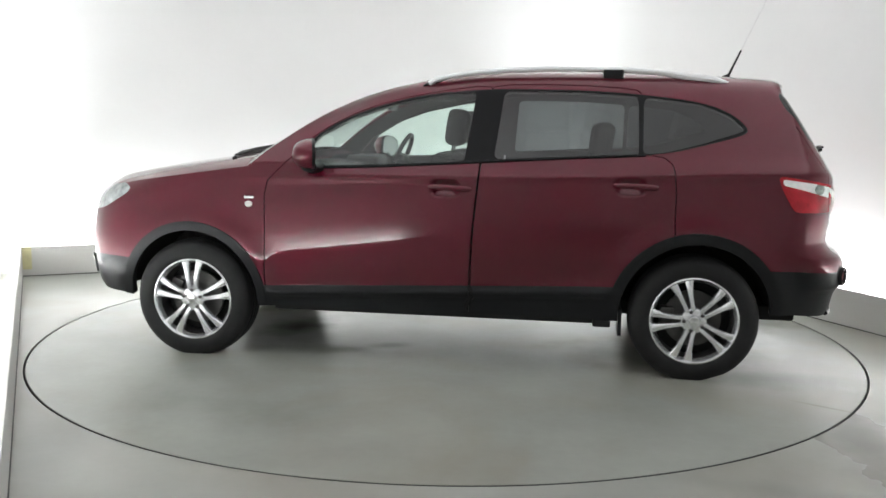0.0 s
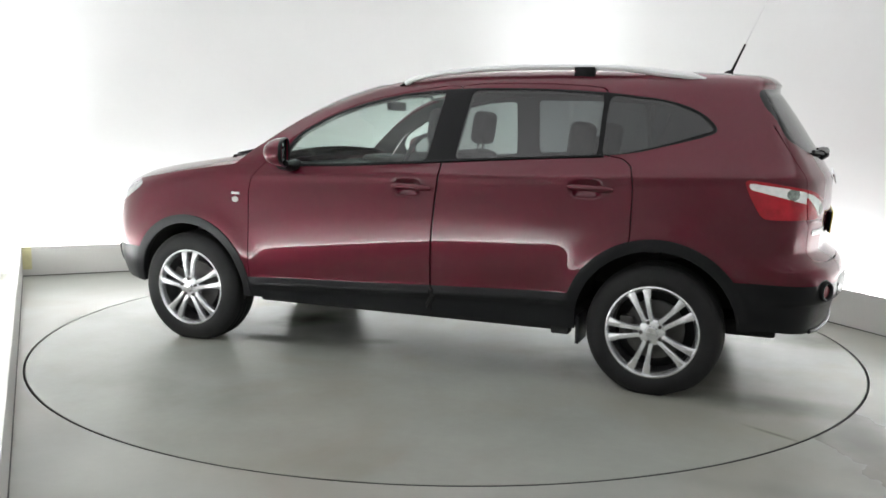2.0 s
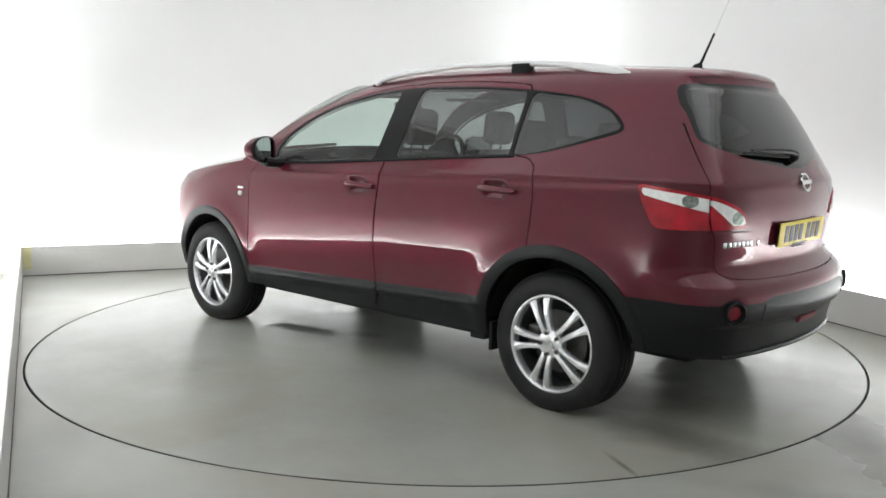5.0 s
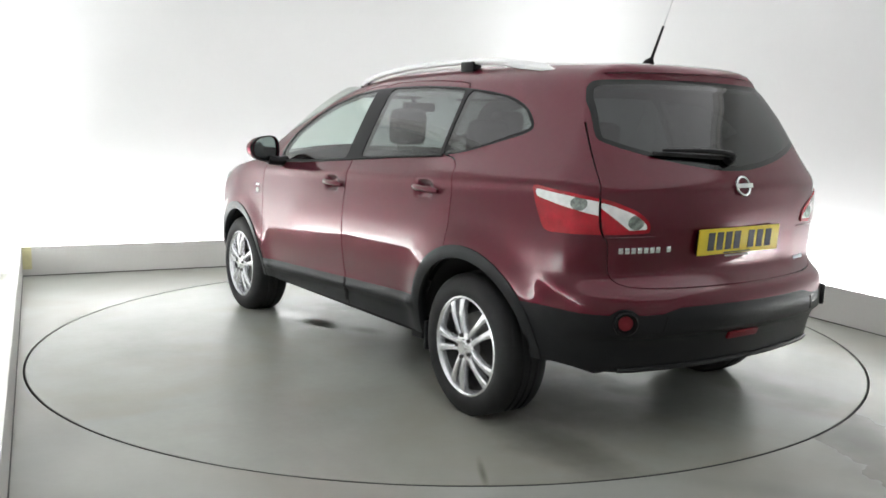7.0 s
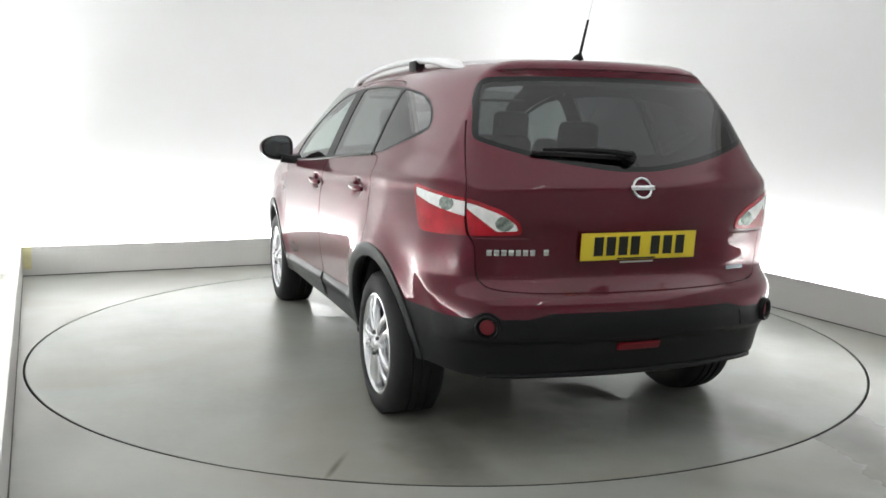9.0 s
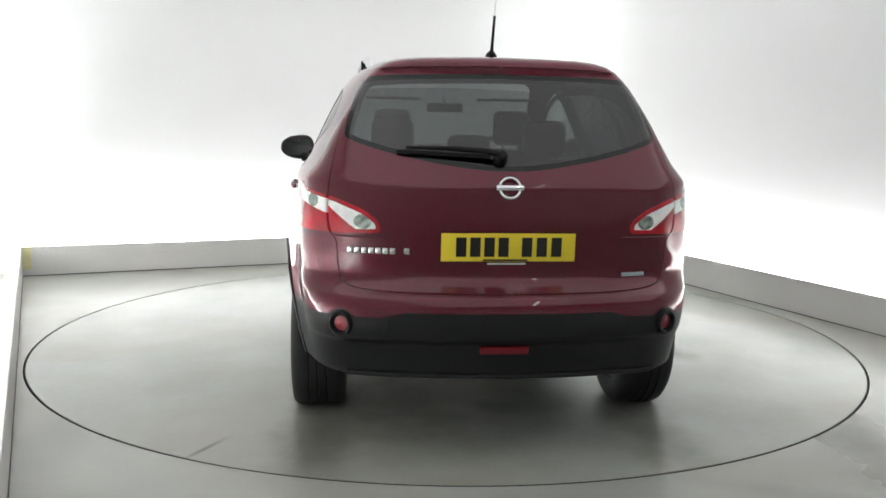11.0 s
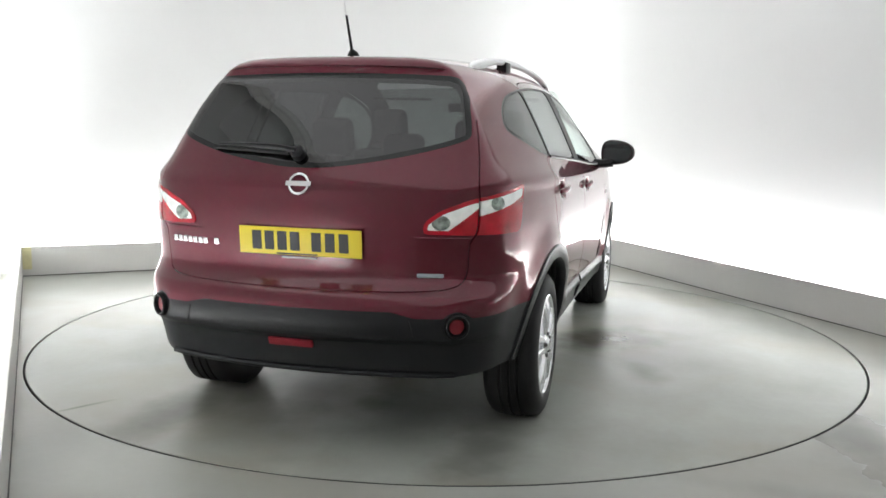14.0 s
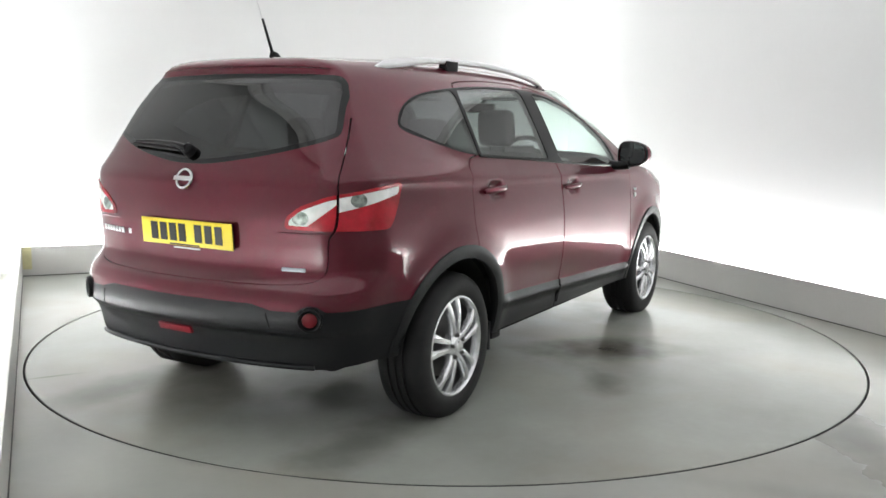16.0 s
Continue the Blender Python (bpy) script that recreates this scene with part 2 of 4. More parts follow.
def lathe(profile, seg=64, bm=None):
    """Turn (y, r) pairs about the y axis."""
    bm = bm or bmesh.new()
    rings = [[bm.verts.new((r * math.cos(k * TAU / seg), y, r * math.sin(k * TAU / seg))) for k in range(seg)] for y, r in profile]
    for a, b in zip(rings, rings[1:]):
        for k in range(seg):
            bm.faces.new((a[k], a[(k + 1) % seg], b[(k + 1) % seg], b[k]))
    return bm


# ---------------------------------------------------------------- the booth
def setting(name, bm, mat, label, category):
    me = bpy.data.meshes.new(name)
    bmesh.ops.recalc_face_normals(bm, faces=bm.faces)
    bm.to_mesh(me)
    bm.free()
    me.materials.append(mat)
    ob = new(name, me)
    ob.matrix_world = ROOM
    return tagged(ob, label, category, kind="structure")


DISC_R, GAP = 2.459, 0.014
DISC_AT = Vector((-0.012, -0.025))


def build_booth():
    # floor with the round opening for the platform
    bm = bmesh.new()
    c = Matrix.Rotation(-radians(ROOM_TURN), 2) @ DISC_AT
    n, ro = 360, DISC_R + GAP
    x0, x1, y0, y1 = -WALL_U - TROUGH, WALL_U + TROUGH, FRONT_V, WALL_V + TROUGH
    angs = sorted([k * TAU / n for k in range(n)] + [math.atan2(yy - c.y, xx - c.x) % TAU for xx in (x0, x1) for yy in (y0, y1)])
    inner, outer, deep = [], [], []
    for a in angs:
        dx, dy = math.cos(a), math.sin(a)
        k = min([(x1 - c.x) / dx if dx > 1e-9 else 1e9, (x0 - c.x) / dx if dx < -1e-9 else 1e9,
                 (y1 - c.y) / dy if dy > 1e-9 else 1e9, (y0 - c.y) / dy if dy < -1e-9 else 1e9])
        inner.append(bm.verts.new((c.x + dx * ro, c.y + dy * ro, 0)))
        deep.append(bm.verts.new((c.x + dx * ro, c.y + dy * ro, -0.12)))
        outer.append(bm.verts.new((c.x + dx * k, c.y + dy * k, 0)))
    m = len(angs)
    for k in range(m):
        j = (k + 1) % m
        bm.faces.new((inner[k], outer[k], outer[j], inner[j]))
        bm.faces.new((deep[k], inner[k], inner[j], deep[j]))
    setting("floor", bm, M_FLOOR, "grey painted concrete floor with scuffs and damp marks", "floor")
    bm = bmesh.new()
    bmesh.ops.create_circle(bm, cap_ends=True, segments=96, radius=ro + 0.05, matrix=Matrix.Translation((c.x, c.y, -0.12)))
    setting("pit_floor", bm, M_PIT, "dark pit bottom beneath the turning platform", "pit")

    def lean(bm):
        # the left side is not quite square to the back
        for v in bm.verts:
            v.co.x += (WALL_V - v.co.y) * LEAN
        return bm

    setting("wall_back", box(x0 - 0.1, x1 + 0.1, y1, y1 + 0.1, -0.12, CEIL), M_WALL, "plain white painted booth wall, lit from below", "wall")
    setting("wall_left", lean(box(x0 - 0.1, x0, y0, y1, -0.12, CEIL)), M_WALL, "plain white painted booth wall, lit from below", "wall")
    setting("wall_right", box(x1, x1 + 0.1, y0, y1, -0.12, CEIL), M_WALL, "plain white painted booth wall, lit from below", "wall")
    setting("wall_front", box(x0 - 0.1, x1 + 0.1, y0 - 0.1, y0, -0.12, CEIL), M_DARKWALL, "plain unlit grey wall closing the booth", "wall")
    setting("ceiling", box(x0 - 0.1, x1 + 0.1, y0 - 0.1, y1 + 0.1, CEIL, CEIL + 0.1), M_CEIL, "plain pale ceiling of the booth", "ceiling")
    h = 0.25
    setting("upstand_back", box(-WALL_U, WALL_U, WALL_V, WALL_V + 0.025, 0.0, h, 0.003), M_UPSTAND, "off-white upstand board hiding a light trough", "upstand")
    setting("upstand_left", lean(box(-WALL_U - 0.025, -WALL_U, FRONT_V, WALL_V + 0.025, 0.0, h, 0.003)), M_UPSTAND, "off-white upstand board hiding a light trough", "upstand")
    setting("joint_back", box(-WALL_U, WALL_U, WALL_V - 0.007, WALL_V, 0.0005, 0.008), M_BEAD, "dark dirty joint where board meets floor", "joint")
    setting("joint_left", lean(box(-WALL_U, -WALL_U + 0.005, FRONT_V, WALL_V - 0.008, 0.0005, 0.006)), M_BEAD, "dark dirty joint where board meets floor", "joint")
    setting("joint_right", box(WALL_U - 0.006, WALL_U, FRONT_V, WALL_V - 0.008, 0.0005, 0.006), M_BEAD, "dark dirty joint where board meets floor", "joint")
    setting("upstand_right", box(WALL_U, WALL_U + 0.025, FRONT_V, WALL_V + 0.025, 0.0, h, 0.003), M_UPSTAND, "off-white upstand board hiding a light trough", "upstand")


build_booth()


def build_fittings():
    lamp = tagged(new("batten_lamp"), "white ceiling batten with one lit tube", "lamp")
    lamp.matrix_world = ROOM @ pose(*BATTEN_AT, CEIL - 0.20, 0, 0, 80)
    part("batten_body", box(-0.62, 0.62, -0.035, 0.035, 0.0, 0.06, 0.008), M_UPSTAND, lamp)
    part("tube", tube([(-0.59, 0, -0.025), (0.59, 0, -0.025)], 0.014, 12), M_TUBE, lamp, "lit fluorescent tube")
    # unseen frame added around the ceiling fill light
    frame_ob = tagged(new("fill_light_frame"), "unseen white frame added around the ceiling fill light", "lamp")
    frame_ob.matrix_world = ROOM @ pose(0, -1.2, CEIL - 0.07)
    for x0, x1, y0, y1 in ((-2.58, 2.58, 3.90, 3.98), (-2.58, 2.58, -3.98, -3.90), (-2.58, -2.50, -3.90, 3.90), (2.50, 2.58, -3.90, 3.90)):
        part("frame_bar", box(x0, x1, y0, y1, -0.04, 0.07, 0.004), M_UPSTAND, frame_ob)
    tape = box(-WALL_U + 0.004, -WALL_U + 0.075, WALL_V - 0.003, WALL_V - 0.0005, 0.06, 0.245)
    me = bpy.data.meshes.new("tape_strip")
    tape.to_mesh(me)
    tape.free()
    me.materials.append(M_TAPE)
    ob = tagged(new("tape_strip", me), "yellowed tape on the upstand's end", "tape")
    ob.matrix_world = ROOM


build_fittings()


def build_turntable():
    bm = bmesh.new()
    n = 360
    top = [bm.verts.new((DISC_R * math.cos(k * TAU / n), DISC_R * math.sin(k * TAU / n), 0.0)) for k in range(n)]
    low = [bm.verts.new((DISC_R * math.cos(k * TAU / n), DISC_R * math.sin(k * TAU / n), -0.10)) for k in range(n)]
    bm.faces.new(top)
    bm.faces.new(low[::-1])
    for k in range(n):
        bm.faces.new((top[k], low[k], low[(k + 1) % n], top[(k + 1) % n]))
    me = bpy.data.meshes.new("turntable")
    bmesh.ops.recalc_face_normals(bm, faces=bm.faces)
    bm.to_mesh(me)
    bm.free()
    me.materials.append(M_TABLE)
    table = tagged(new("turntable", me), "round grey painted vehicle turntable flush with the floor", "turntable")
    bm = bmesh.new()
    r0, r1 = DISC_R, DISC_R + 0.004
    rings = [[bm.verts.new((r * math.cos(k * TAU / n), r * math.sin(k * TAU / n), z)) for k in range(n)] for r, z in ((r0, -0.002), (r1, -0.003), (r1, -0.07))]
    for a, bb in zip(rings, rings[1:]):
        for k in range(n):
            bm.faces.new((a[k], bb[k], bb[(k + 1) % n], a[(k + 1) % n]))
    part("edge_band", bm, M_PIT, table, "dark steel edge band")
    return table


turntable = build_turntable()

# ---------------------------------------------------------------- the car's shape
# car space: x forward, y to its left, z up, origin on the ground midway between the axles
HUB_X, HUB_Z, WHEEL_Z, HUB_Y = 1.383, 0.334, 0.320, 0.884


def curve(knots):
    """A smooth monotone line through (at, value) knots."""
    xs = np.array([k[0] for k in knots], float)
    ys = np.array([k[1] for k in knots], float)
    if xs[0] > xs[-1]:
        xs, ys = xs[::-1], ys[::-1]
    h = np.diff(xs)
    s = np.diff(ys) / h
    m = np.zeros(len(xs))
    m[0], m[-1] = s[0], s[-1]
    for i in range(1, len(xs) - 1):
        m[i] = 0 if s[i - 1] * s[i] <= 0 else (h[i - 1] + h[i]) / (h[i - 1] / s[i - 1] + h[i] / s[i])

    def at(x):
        x = np.asarray(x, float)
        xc = np.clip(x, xs[0], xs[-1])
        i = np.clip(np.searchsorted(xs, xc) - 1, 0, len(h) - 1)
        t = (xc - xs[i]) / h[i]
        v = ((1 + 2 * t) * (1 - t) ** 2 * ys[i] + t * (1 - t) ** 2 * h[i] * m[i]
             + t * t * (3 - 2 * t) * ys[i + 1] + t * t * (t - 1) * h[i] * m[i + 1])
        return v + np.where(x < xs[0], (x - xs[0]) * m[0], 0) + np.where(x > xs[-1], (x - xs[-1]) * m[-1], 0)
    return at


SIDE = curve([(0.20, 0.79), (0.30, 0.828), (0.42, 0.852), (0.52, 0.869), (0.62, 0.884), (0.72, 0.8915), (0.80, 0.8925), (0.90, 0.887), (0.98, 0.878), (1.04, 0.868),
              (1.10, 0.849), (1.16, 0.822), (1.26, 0.778), (1.36, 0.732), (1.46, 0.682), (1.54, 0.636), (1.66, 0.55)])
REAR = curve([(0.22, -2.05), (0.29, -2.11), (0.33, -2.185), (0.36, -2.205), (0.43, -2.220), (0.475, -2.238), (0.505, -2.268), (0.55, -2.274), (0.61, -2.266), (0.650, -2.250),
              (0.685, -2.206), (0.715, -2.178), (0.74, -2.170), (0.84, -2.177), (0.98, -2.187), (1.06, -2.182), (1.14, -2.140), (1.25, -2.070), (1.37, -1.992), (1.48, -1.915), (1.525, -1.885), (1.56, -1.90), (1.60, -1.90)])
NOSE = curve([(0.20, 2.02), (0.30, 2.12), (0.38, 2.17), (0.50, 2.20), (0.62, 2.20), (0.74, 2.185), (0.84, 2.16), (0.92, 2.11), (1.0, 2.00), (1.1, 1.80)])
ROOF = curve([(-2.0, 1.585), (-1.85, 1.597), (-1.6, 1.615), (-1.2, 1.634), (-0.7, 1.644), (-0.3, 1.640), (0.0, 1.617), (0.3, 1.567), (0.6, 1.48)])
HANDLES = [(-0.075, 0.985), (-1.045, 1.015)]


def side_y(x, z):
    rear, front = np.clip(-1.05 - x, 0, None), np.clip(x - 1.15, 0, None)
    y = SIDE(z + 0.085 * np.clip(x + 0.25, 0, 1.2) * np.clip((0.98 - z) / 0.25, 0, 1)) - 0.105 * rear ** 2 - 0.10 * front ** 2
    up = np.clip((z - 1.10) / 0.4, 0, 1)
    y = y + up * 0.032 * rear ** 2 - up * (0.040 * np.clip(-0.55 - x, 0, None) ** 2 + 0.085 * np.clip(x + 0.1, 0, None) ** 2)
    for hx, amp in ((HUB_X, 0.020), (-HUB_X, 0.024)):
        r = np.hypot(x - hx, (z - HUB_Z))
        y = y + amp * np.exp(-((r - 0.43) / 0.085) ** 2) * np.clip((z - 0.15) / 0.3, 0, 1)
    # shoulder along the handles and the scoops behind the handles
    y = y + 0.008 * np.exp(-((z - 1.045 + 0.025 * x) / 0.030) ** 2) * np.clip((1.2 - x) / 0.3, 0, 1)
    # fuller shoulder below the rear quarter window
    y = y + 0.011 * np.exp(-((z - 1.115) / 0.045) ** 2) * np.clip((-0.85 - x) / 0.5, 0, 1)
    # rib along the sill, tucked in below
    y = y + 0.020 * np.exp(-((z - 0.412 + 0.036 * x) / 0.026) ** 2) * np.clip((0.97 - np.abs(x)) / 0.08, 0, 1)
    for hx, hz in HANDLES:
        y = y - 0.024 * np.exp(-(((x - hx - 0.02) / 0.062) ** 4 + ((z - hz) / 0.036) ** 4))
    return y


def smax(a, b, k):
    h = np.clip(k - np.abs(a - b), 0, None)
    return np.maximum(a, b) + h * h / (4 * k)


def hull(x, y, z):
    """Negative inside the body."""
    ya = np.abs(y)
    side = ya - side_y(x, z)
    rear = REAR(z) + 0.235 * ya ** 2 + 0.10 * np.clip(ya - 0.45, 0, None) ** 2 - x
    # recess for the number plate
    u, w = ya / 0.315, (z - 0.872) / 0.13
    soft = np.where(w > 0, 0.9, 0.5)
    dip = np.clip((1 + soft - (np.abs(u) ** 6 + np.abs(w) ** 6) ** (1 / 6)) / soft, 0, 1)
    rear = rear + 0.009 * dip * dip * (3 - 2 * dip)
    nose = x - NOSE(z) + 0.10 * ya ** 2 + 0.55 * np.clip(ya - 0.35, 0, None) ** 2
    top = z - ROOF(x) + 0.06 * ya ** 2 + 0.55 * np.clip(ya - 0.30, 0, None) ** 2.2
    low = 0.20 - z
    f = smax(side, rear, 0.17 - 0.13 * np.clip((z - 0.98) / 0.40, 0, 1))
    f = smax(f, nose, 0.22)
    f = smax(f, top, 0.085)
    return smax(f, low, 0.04)


def shoot(origin, way, far=1.7):
    lo, hi = np.zeros(len(origin)), np.full(len(origin), far)
    for _ in range(34):
        mid = (lo + hi) / 2
        p = origin + way * mid[:, None]
        inside = hull(p[:, 0], p[:, 1], p[:, 2]) < 0
        lo, hi = np.where(inside, mid, lo), np.where(inside, hi, mid)
    return origin + way * lo[:, None]


def normals_at(p):
    e = 1e-3
    n = np.stack([hull(*(p + d).T) - hull(*(p - d).T) for d in np.eye(3) * e], -1)
    return n / np.maximum(np.linalg.norm(n, axis=1), 1e-9)[:, None]


def chaikin(poly, times=2, closed=True):
    p = np.array(poly, float)
    for _ in range(times):
        q = np.roll(p, -1, 0)
        p = np.stack([0.75 * p + 0.25 * q, 0.25 * p + 0.75 * q], 1).reshape(-1, 2)
    return p


def inside(poly):
    """Signed distance to a closed outline: negative inside."""
    p = np.asarray(poly, float)

    def d(a, b):
        pt = np.stack([a, b], -1)
        best, sign = np.full(len(pt), 1e9), np.ones(len(pt))
        for i in range(len(p)):
            v0, v1 = p[i], p[i - 1]
            e, w = v1 - v0, pt - v0
            t = np.clip((w @ e) / max(e @ e, 1e-12), 0, 1)
            best = np.minimum(best, ((w - t[:, None] * e) ** 2).sum(1))
            c1, c2, c3 = pt[:, 1] >= v0[1], pt[:, 1] < v1[1], e[0] * w[:, 1] > e[1] * w[:, 0]
            sign = np.where((c1 & c2 & c3) | (~c1 & ~c2 & ~c3), -sign, sign)
        return sign * np.sqrt(best)
    return d


class Shell:
    """The left half of the body as one skin, which is cut into panels along clean lines."""

    def __init__(self):
        x_in0, x_in1 = -1.55, 1.45
        cols = [("r", a) for a in np.linspace(180, 91, 96)] + [("s", x) for x in np.linspace(x_in0, x_in1, 146)] + [("f", a) for a in np.linspace(88, 0, 40)]
        rows = [("z", z) for z in np.linspace(0.20, 1.40, 81)] + [("e", a) for a in np.linspace(4, 90, 26)]
        org, way = [], []
        for kind, v in rows:
            z = v if kind == "z" else 1.40
            el = 0 if kind == "z" else radians(v)
            for ck, cv in cols:
                if ck == "s":
                    o, d = (cv, 0, z), (0, math.cos(el), math.sin(el))
                else:
                    a = radians(cv)
                    o = (x_in0 if ck == "r" else x_in1, 0, z)
                    d = (math.cos(a) * math.cos(el), math.sin(a) * math.cos(el), math.sin(el))
                org.append(o)
                way.append(d)
        self.V = shoot(np.array(org, float), np.array(way, float))
        nc, nr = len(cols), len(rows)
        # way round the outline, counted from the middle of the tail at lamp height
        r = 48
        ring = self.V[r * nc:(r + 1) * nc]
        w = np.concatenate([[0], np.cumsum(np.linalg.norm(np.diff(ring, axis=0), axis=1))])
        self.W = np.tile(w, nr)
        self.F = [(j * nc + i, (j + 1) * nc + i, (j + 1) * nc + i + 1, j * nc + i + 1) for j in range(nr - 1) for i in range(nc - 1)]
        self.L = ["body"] * len(self.F)

    def cut(self, d, frm, to, where=None):
        """Give label `to` to what lies where d < 0 in the panels frm, splitting faces on the line."""
        d = np.where(np.abs(d) < 2e-4, 0.0, d)
        V, W = self.V.tolist(), self.W.tolist()
        made, F, L = {}, [], []
        for f, lab in zip(self.F, self.L):
            if lab not in frm:
                F.append(f), L.append(lab)
                continue
            ds = [d[i] for i in f]
            lo, hi = min(ds), max(ds)
            if where is not None and not where([sum(V[i][k] for i in f) / len(f) for k in range(3)]):
                F.append(f), L.append(lab)
            elif lo >= 0:
                F.append(f), L.append(lab)
            elif hi <= 0:
                F.append(f), L.append(to)
            else:
                neg, pos = [], []
                for a, b in zip(f, f[1:] + f[:1]):
                    if d[a] <= 0:
                        neg.append(a)
                    if d[a] >= 0:
                        pos.append(a)
                    if d[a] * d[b] < 0:
                        key = (min(a, b), max(a, b))
                        if key not in made:
                            t = d[a] / (d[a] - d[b])
                            made[key] = len(V)
                            V.append([V[a][k] + t * (V[b][k] - V[a][k]) for k in range(3)])
                            W.append(W[a] + t * (W[b] - W[a]))
                        neg.append(made[key])
                        pos.append(made[key])
                if len(neg) > 2:
                    F.append(tuple(neg)), L.append(to)
                if len(pos) > 2:
                    F.append(tuple(pos)), L.append(lab)
        self.V, self.W, self.F, self.L = np.array(V), np.array(W), F, L

    def xz(self, fn):
        return fn(self.V[:, 0], self.V[:, 2])

    def yz(self, fn):
        return fn(self.V[:, 1], self.V[:, 2])

    def wz(self, fn):
        return fn(self.W, self.V[:, 2])

    def panel(self, labels, mirrored=False, both=False, depth=0.014, push=0.0):
        """A mesh of the panels with these labels, its edges turned inwards."""
        faces = [f for f, l in zip(self.F, self.L) if l in labels]
        used = sorted({i for f in faces for i in f})
        idx = {v: k for k, v in enumerate(used)}
        P = self.V[used]
        N = normals_at(P)
        P = P + N * push
        faces = [tuple(idx[i] for i in f) for f in faces]
        if both:
            n = len(P)
            keep = {k: (k if P[k, 1] < 1e-4 else n + k) for k in range(n)}
            P = np.concatenate([P, P * [1, -1, 1]])
            N = np.concatenate([N, N * [1, -1, 1]])
            faces = faces + [tuple(keep[i] for i in f)[::-1] for f in faces]
        elif mirrored:
            P, N = P * [1, -1, 1], N * [1, -1, 1]
            faces = [f[::-1] for f in faces]
        count = {}
        for f in faces:
            for a, b in zip(f, f[1:] + f[:1]):
                count[(a, b)] = count.get((a, b), 0) + 1
        edge = [(a, b) for (a, b) in count if (b, a) not in count]
        n0, nf = len(P), len(faces)
        rim = sorted({a for e in edge for a in e})
        sunk = {a: n0 + k for k, a in enumerate(rim)}
        P = np.concatenate([P, P[rim] - N[rim] * depth]) if depth else P
        if depth:
            faces = faces + [(b, a, sunk[a], sunk[b]) for a, b in edge]
        me = mesh_from("panel", P, faces)
        loops = []
        for k, f in enumerate(faces):
            loops += [tuple(N[i]) for i in f] if k < nf else [(0, 0, 0)] * 4
        me.shade_smooth()
        me.normals_split_custom_set(loops)
        return me


def rounded(poly, r=0.025, n=4):
    """An outline with its corners rounded."""
    out = []
    p = [Vector(q) for q in poly]
    for i, q in enumerate(p):
        a, b = p[i - 1] - q, p[(i + 1) % len(p)] - q
        k = min(r, a.length * 0.45, b.length * 0.45)
        s, e = q + a.normalized() * k, q + b.normalized() * k
        for j in range(n + 1):
            t = j / n
            out.append(tuple(s * (1 - t) ** 2 + q * 2 * t * (1 - t) + e * t * t))
    return out


def below(line):
    """Negative under a line given as (x, z) knots."""
    p = sorted(line)
    xs, zs = [a for a, _ in p], [b for _, b in p]
    return lambda x, z: (z - np.interp(x, xs, zs)) * 0.8


HOOD = [(2.40, 0.80), (2.12, 0.895), (2.0, 0.925), (1.90, 0.950), (1.70, 0.985), (1.40, 1.030), (1.10, 1.072), (1.03, 1.080), (0.93, 1.09), (0.5, 1.10), (-2.5, 1.10)]
PILLAR = curve([(1.07, 1.06), (1.157, 0.964), (1.19, 0.92), (1.297, 0.768), (1.378, 0.632), (1.459, 0.465), (1.514, 0.302), (1.546, 0.174), (1.60, -0.08), (1.65, -0.35)])
SCREEN = curve([(1.07, 1.34), (1.156, 1.20), (1.27, 0.98), (1.386, 0.755), (1.459, 0.575), (1.514, 0.410), (1.546, 0.285), (1.575, 0.15), (1.60, 0.02), (1.66, -0.30)])


def screen_x(y, z):
    """Where the windscreen stands at a height and a distance from the middle."""
    edge = PILLAR(z)
    t = np.clip(np.abs(y) / np.maximum(side_y(edge, z), 0.1), 0, 1)
    return edge + 0.72 * (SCREEN(z) - edge) * (1 - t * t) ** 0.8


GREEN = [(0.72, 1.075), (0.745, 1.17), (0.68, 1.262), (0.50, 1.365), (0.30, 1.437), (0.02, 1.498), (-0.35, 1.522), (-0.80, 1.516), (-1.10, 1.495), (-1.40, 1.458),
         (-1.55, 1.400), (-1.640, 1.315), (-1.60, 1.285), (-1.40, 1.232), (-1.20, 1.182), (-0.70, 1.155), (-0.2, 1.122), (0.3, 1.092)]
PANE_F = [(0.700, 1.088), (0.726, 1.172), (0.665, 1.258), (0.49, 1.359), (0.29, 1.429), (0.01, 1.487), (-0.195, 1.503), (-0.15, 1.128), (0.3, 1.103)]
PANE_R = [(-0.308, 1.142), (-0.348, 1.511), (-0.75, 1.508), (-1.062, 1.489), (-1.066, 1.171), (-0.7, 1.164)]
PANE_Q = [(-1.088, 1.182), (-1.090, 1.487), (-1.38, 1.451), (-1.535, 1.393), (-1.620, 1.314), (-1.39, 1.240), (-1.2, 1.192)]
LAMP = [(0.495, 0.900), (0.500, 0.945), (0.560, 0.990), (0.68, 1.034), (0.85, 1.062), (1.032, 1.086), (1.000, 1.00), (0.945, 0.900), (0.83, 0.897), (0.65, 0.897)]
GATE = [(-0.3, 0.672), (0.35, 0.672), (0.58, 0.680), (0.650, 0.705), (0.662, 0.77), (0.664, 0.83), (0.668, 0.872), (0.697, 0.90), (0.703, 1.00), (0.698, 1.08), (0.686, 1.15), (0.672, 1.22), (0.656, 1.29), (0.630, 1.37), (0.602, 1.45), (0.572, 1.515), (0.52, 1.553), (-0.3, 1.560)]
REAR_PANE = [(-0.4, 1.142), (0.0, 1.142), (0.12, 1.145), (0.40, 1.190), (0.632, 1.256), (0.636, 1.29), (0.608, 1.39), (0.576, 1.505), (0.47, 1.522), (-0.4, 1.530)]


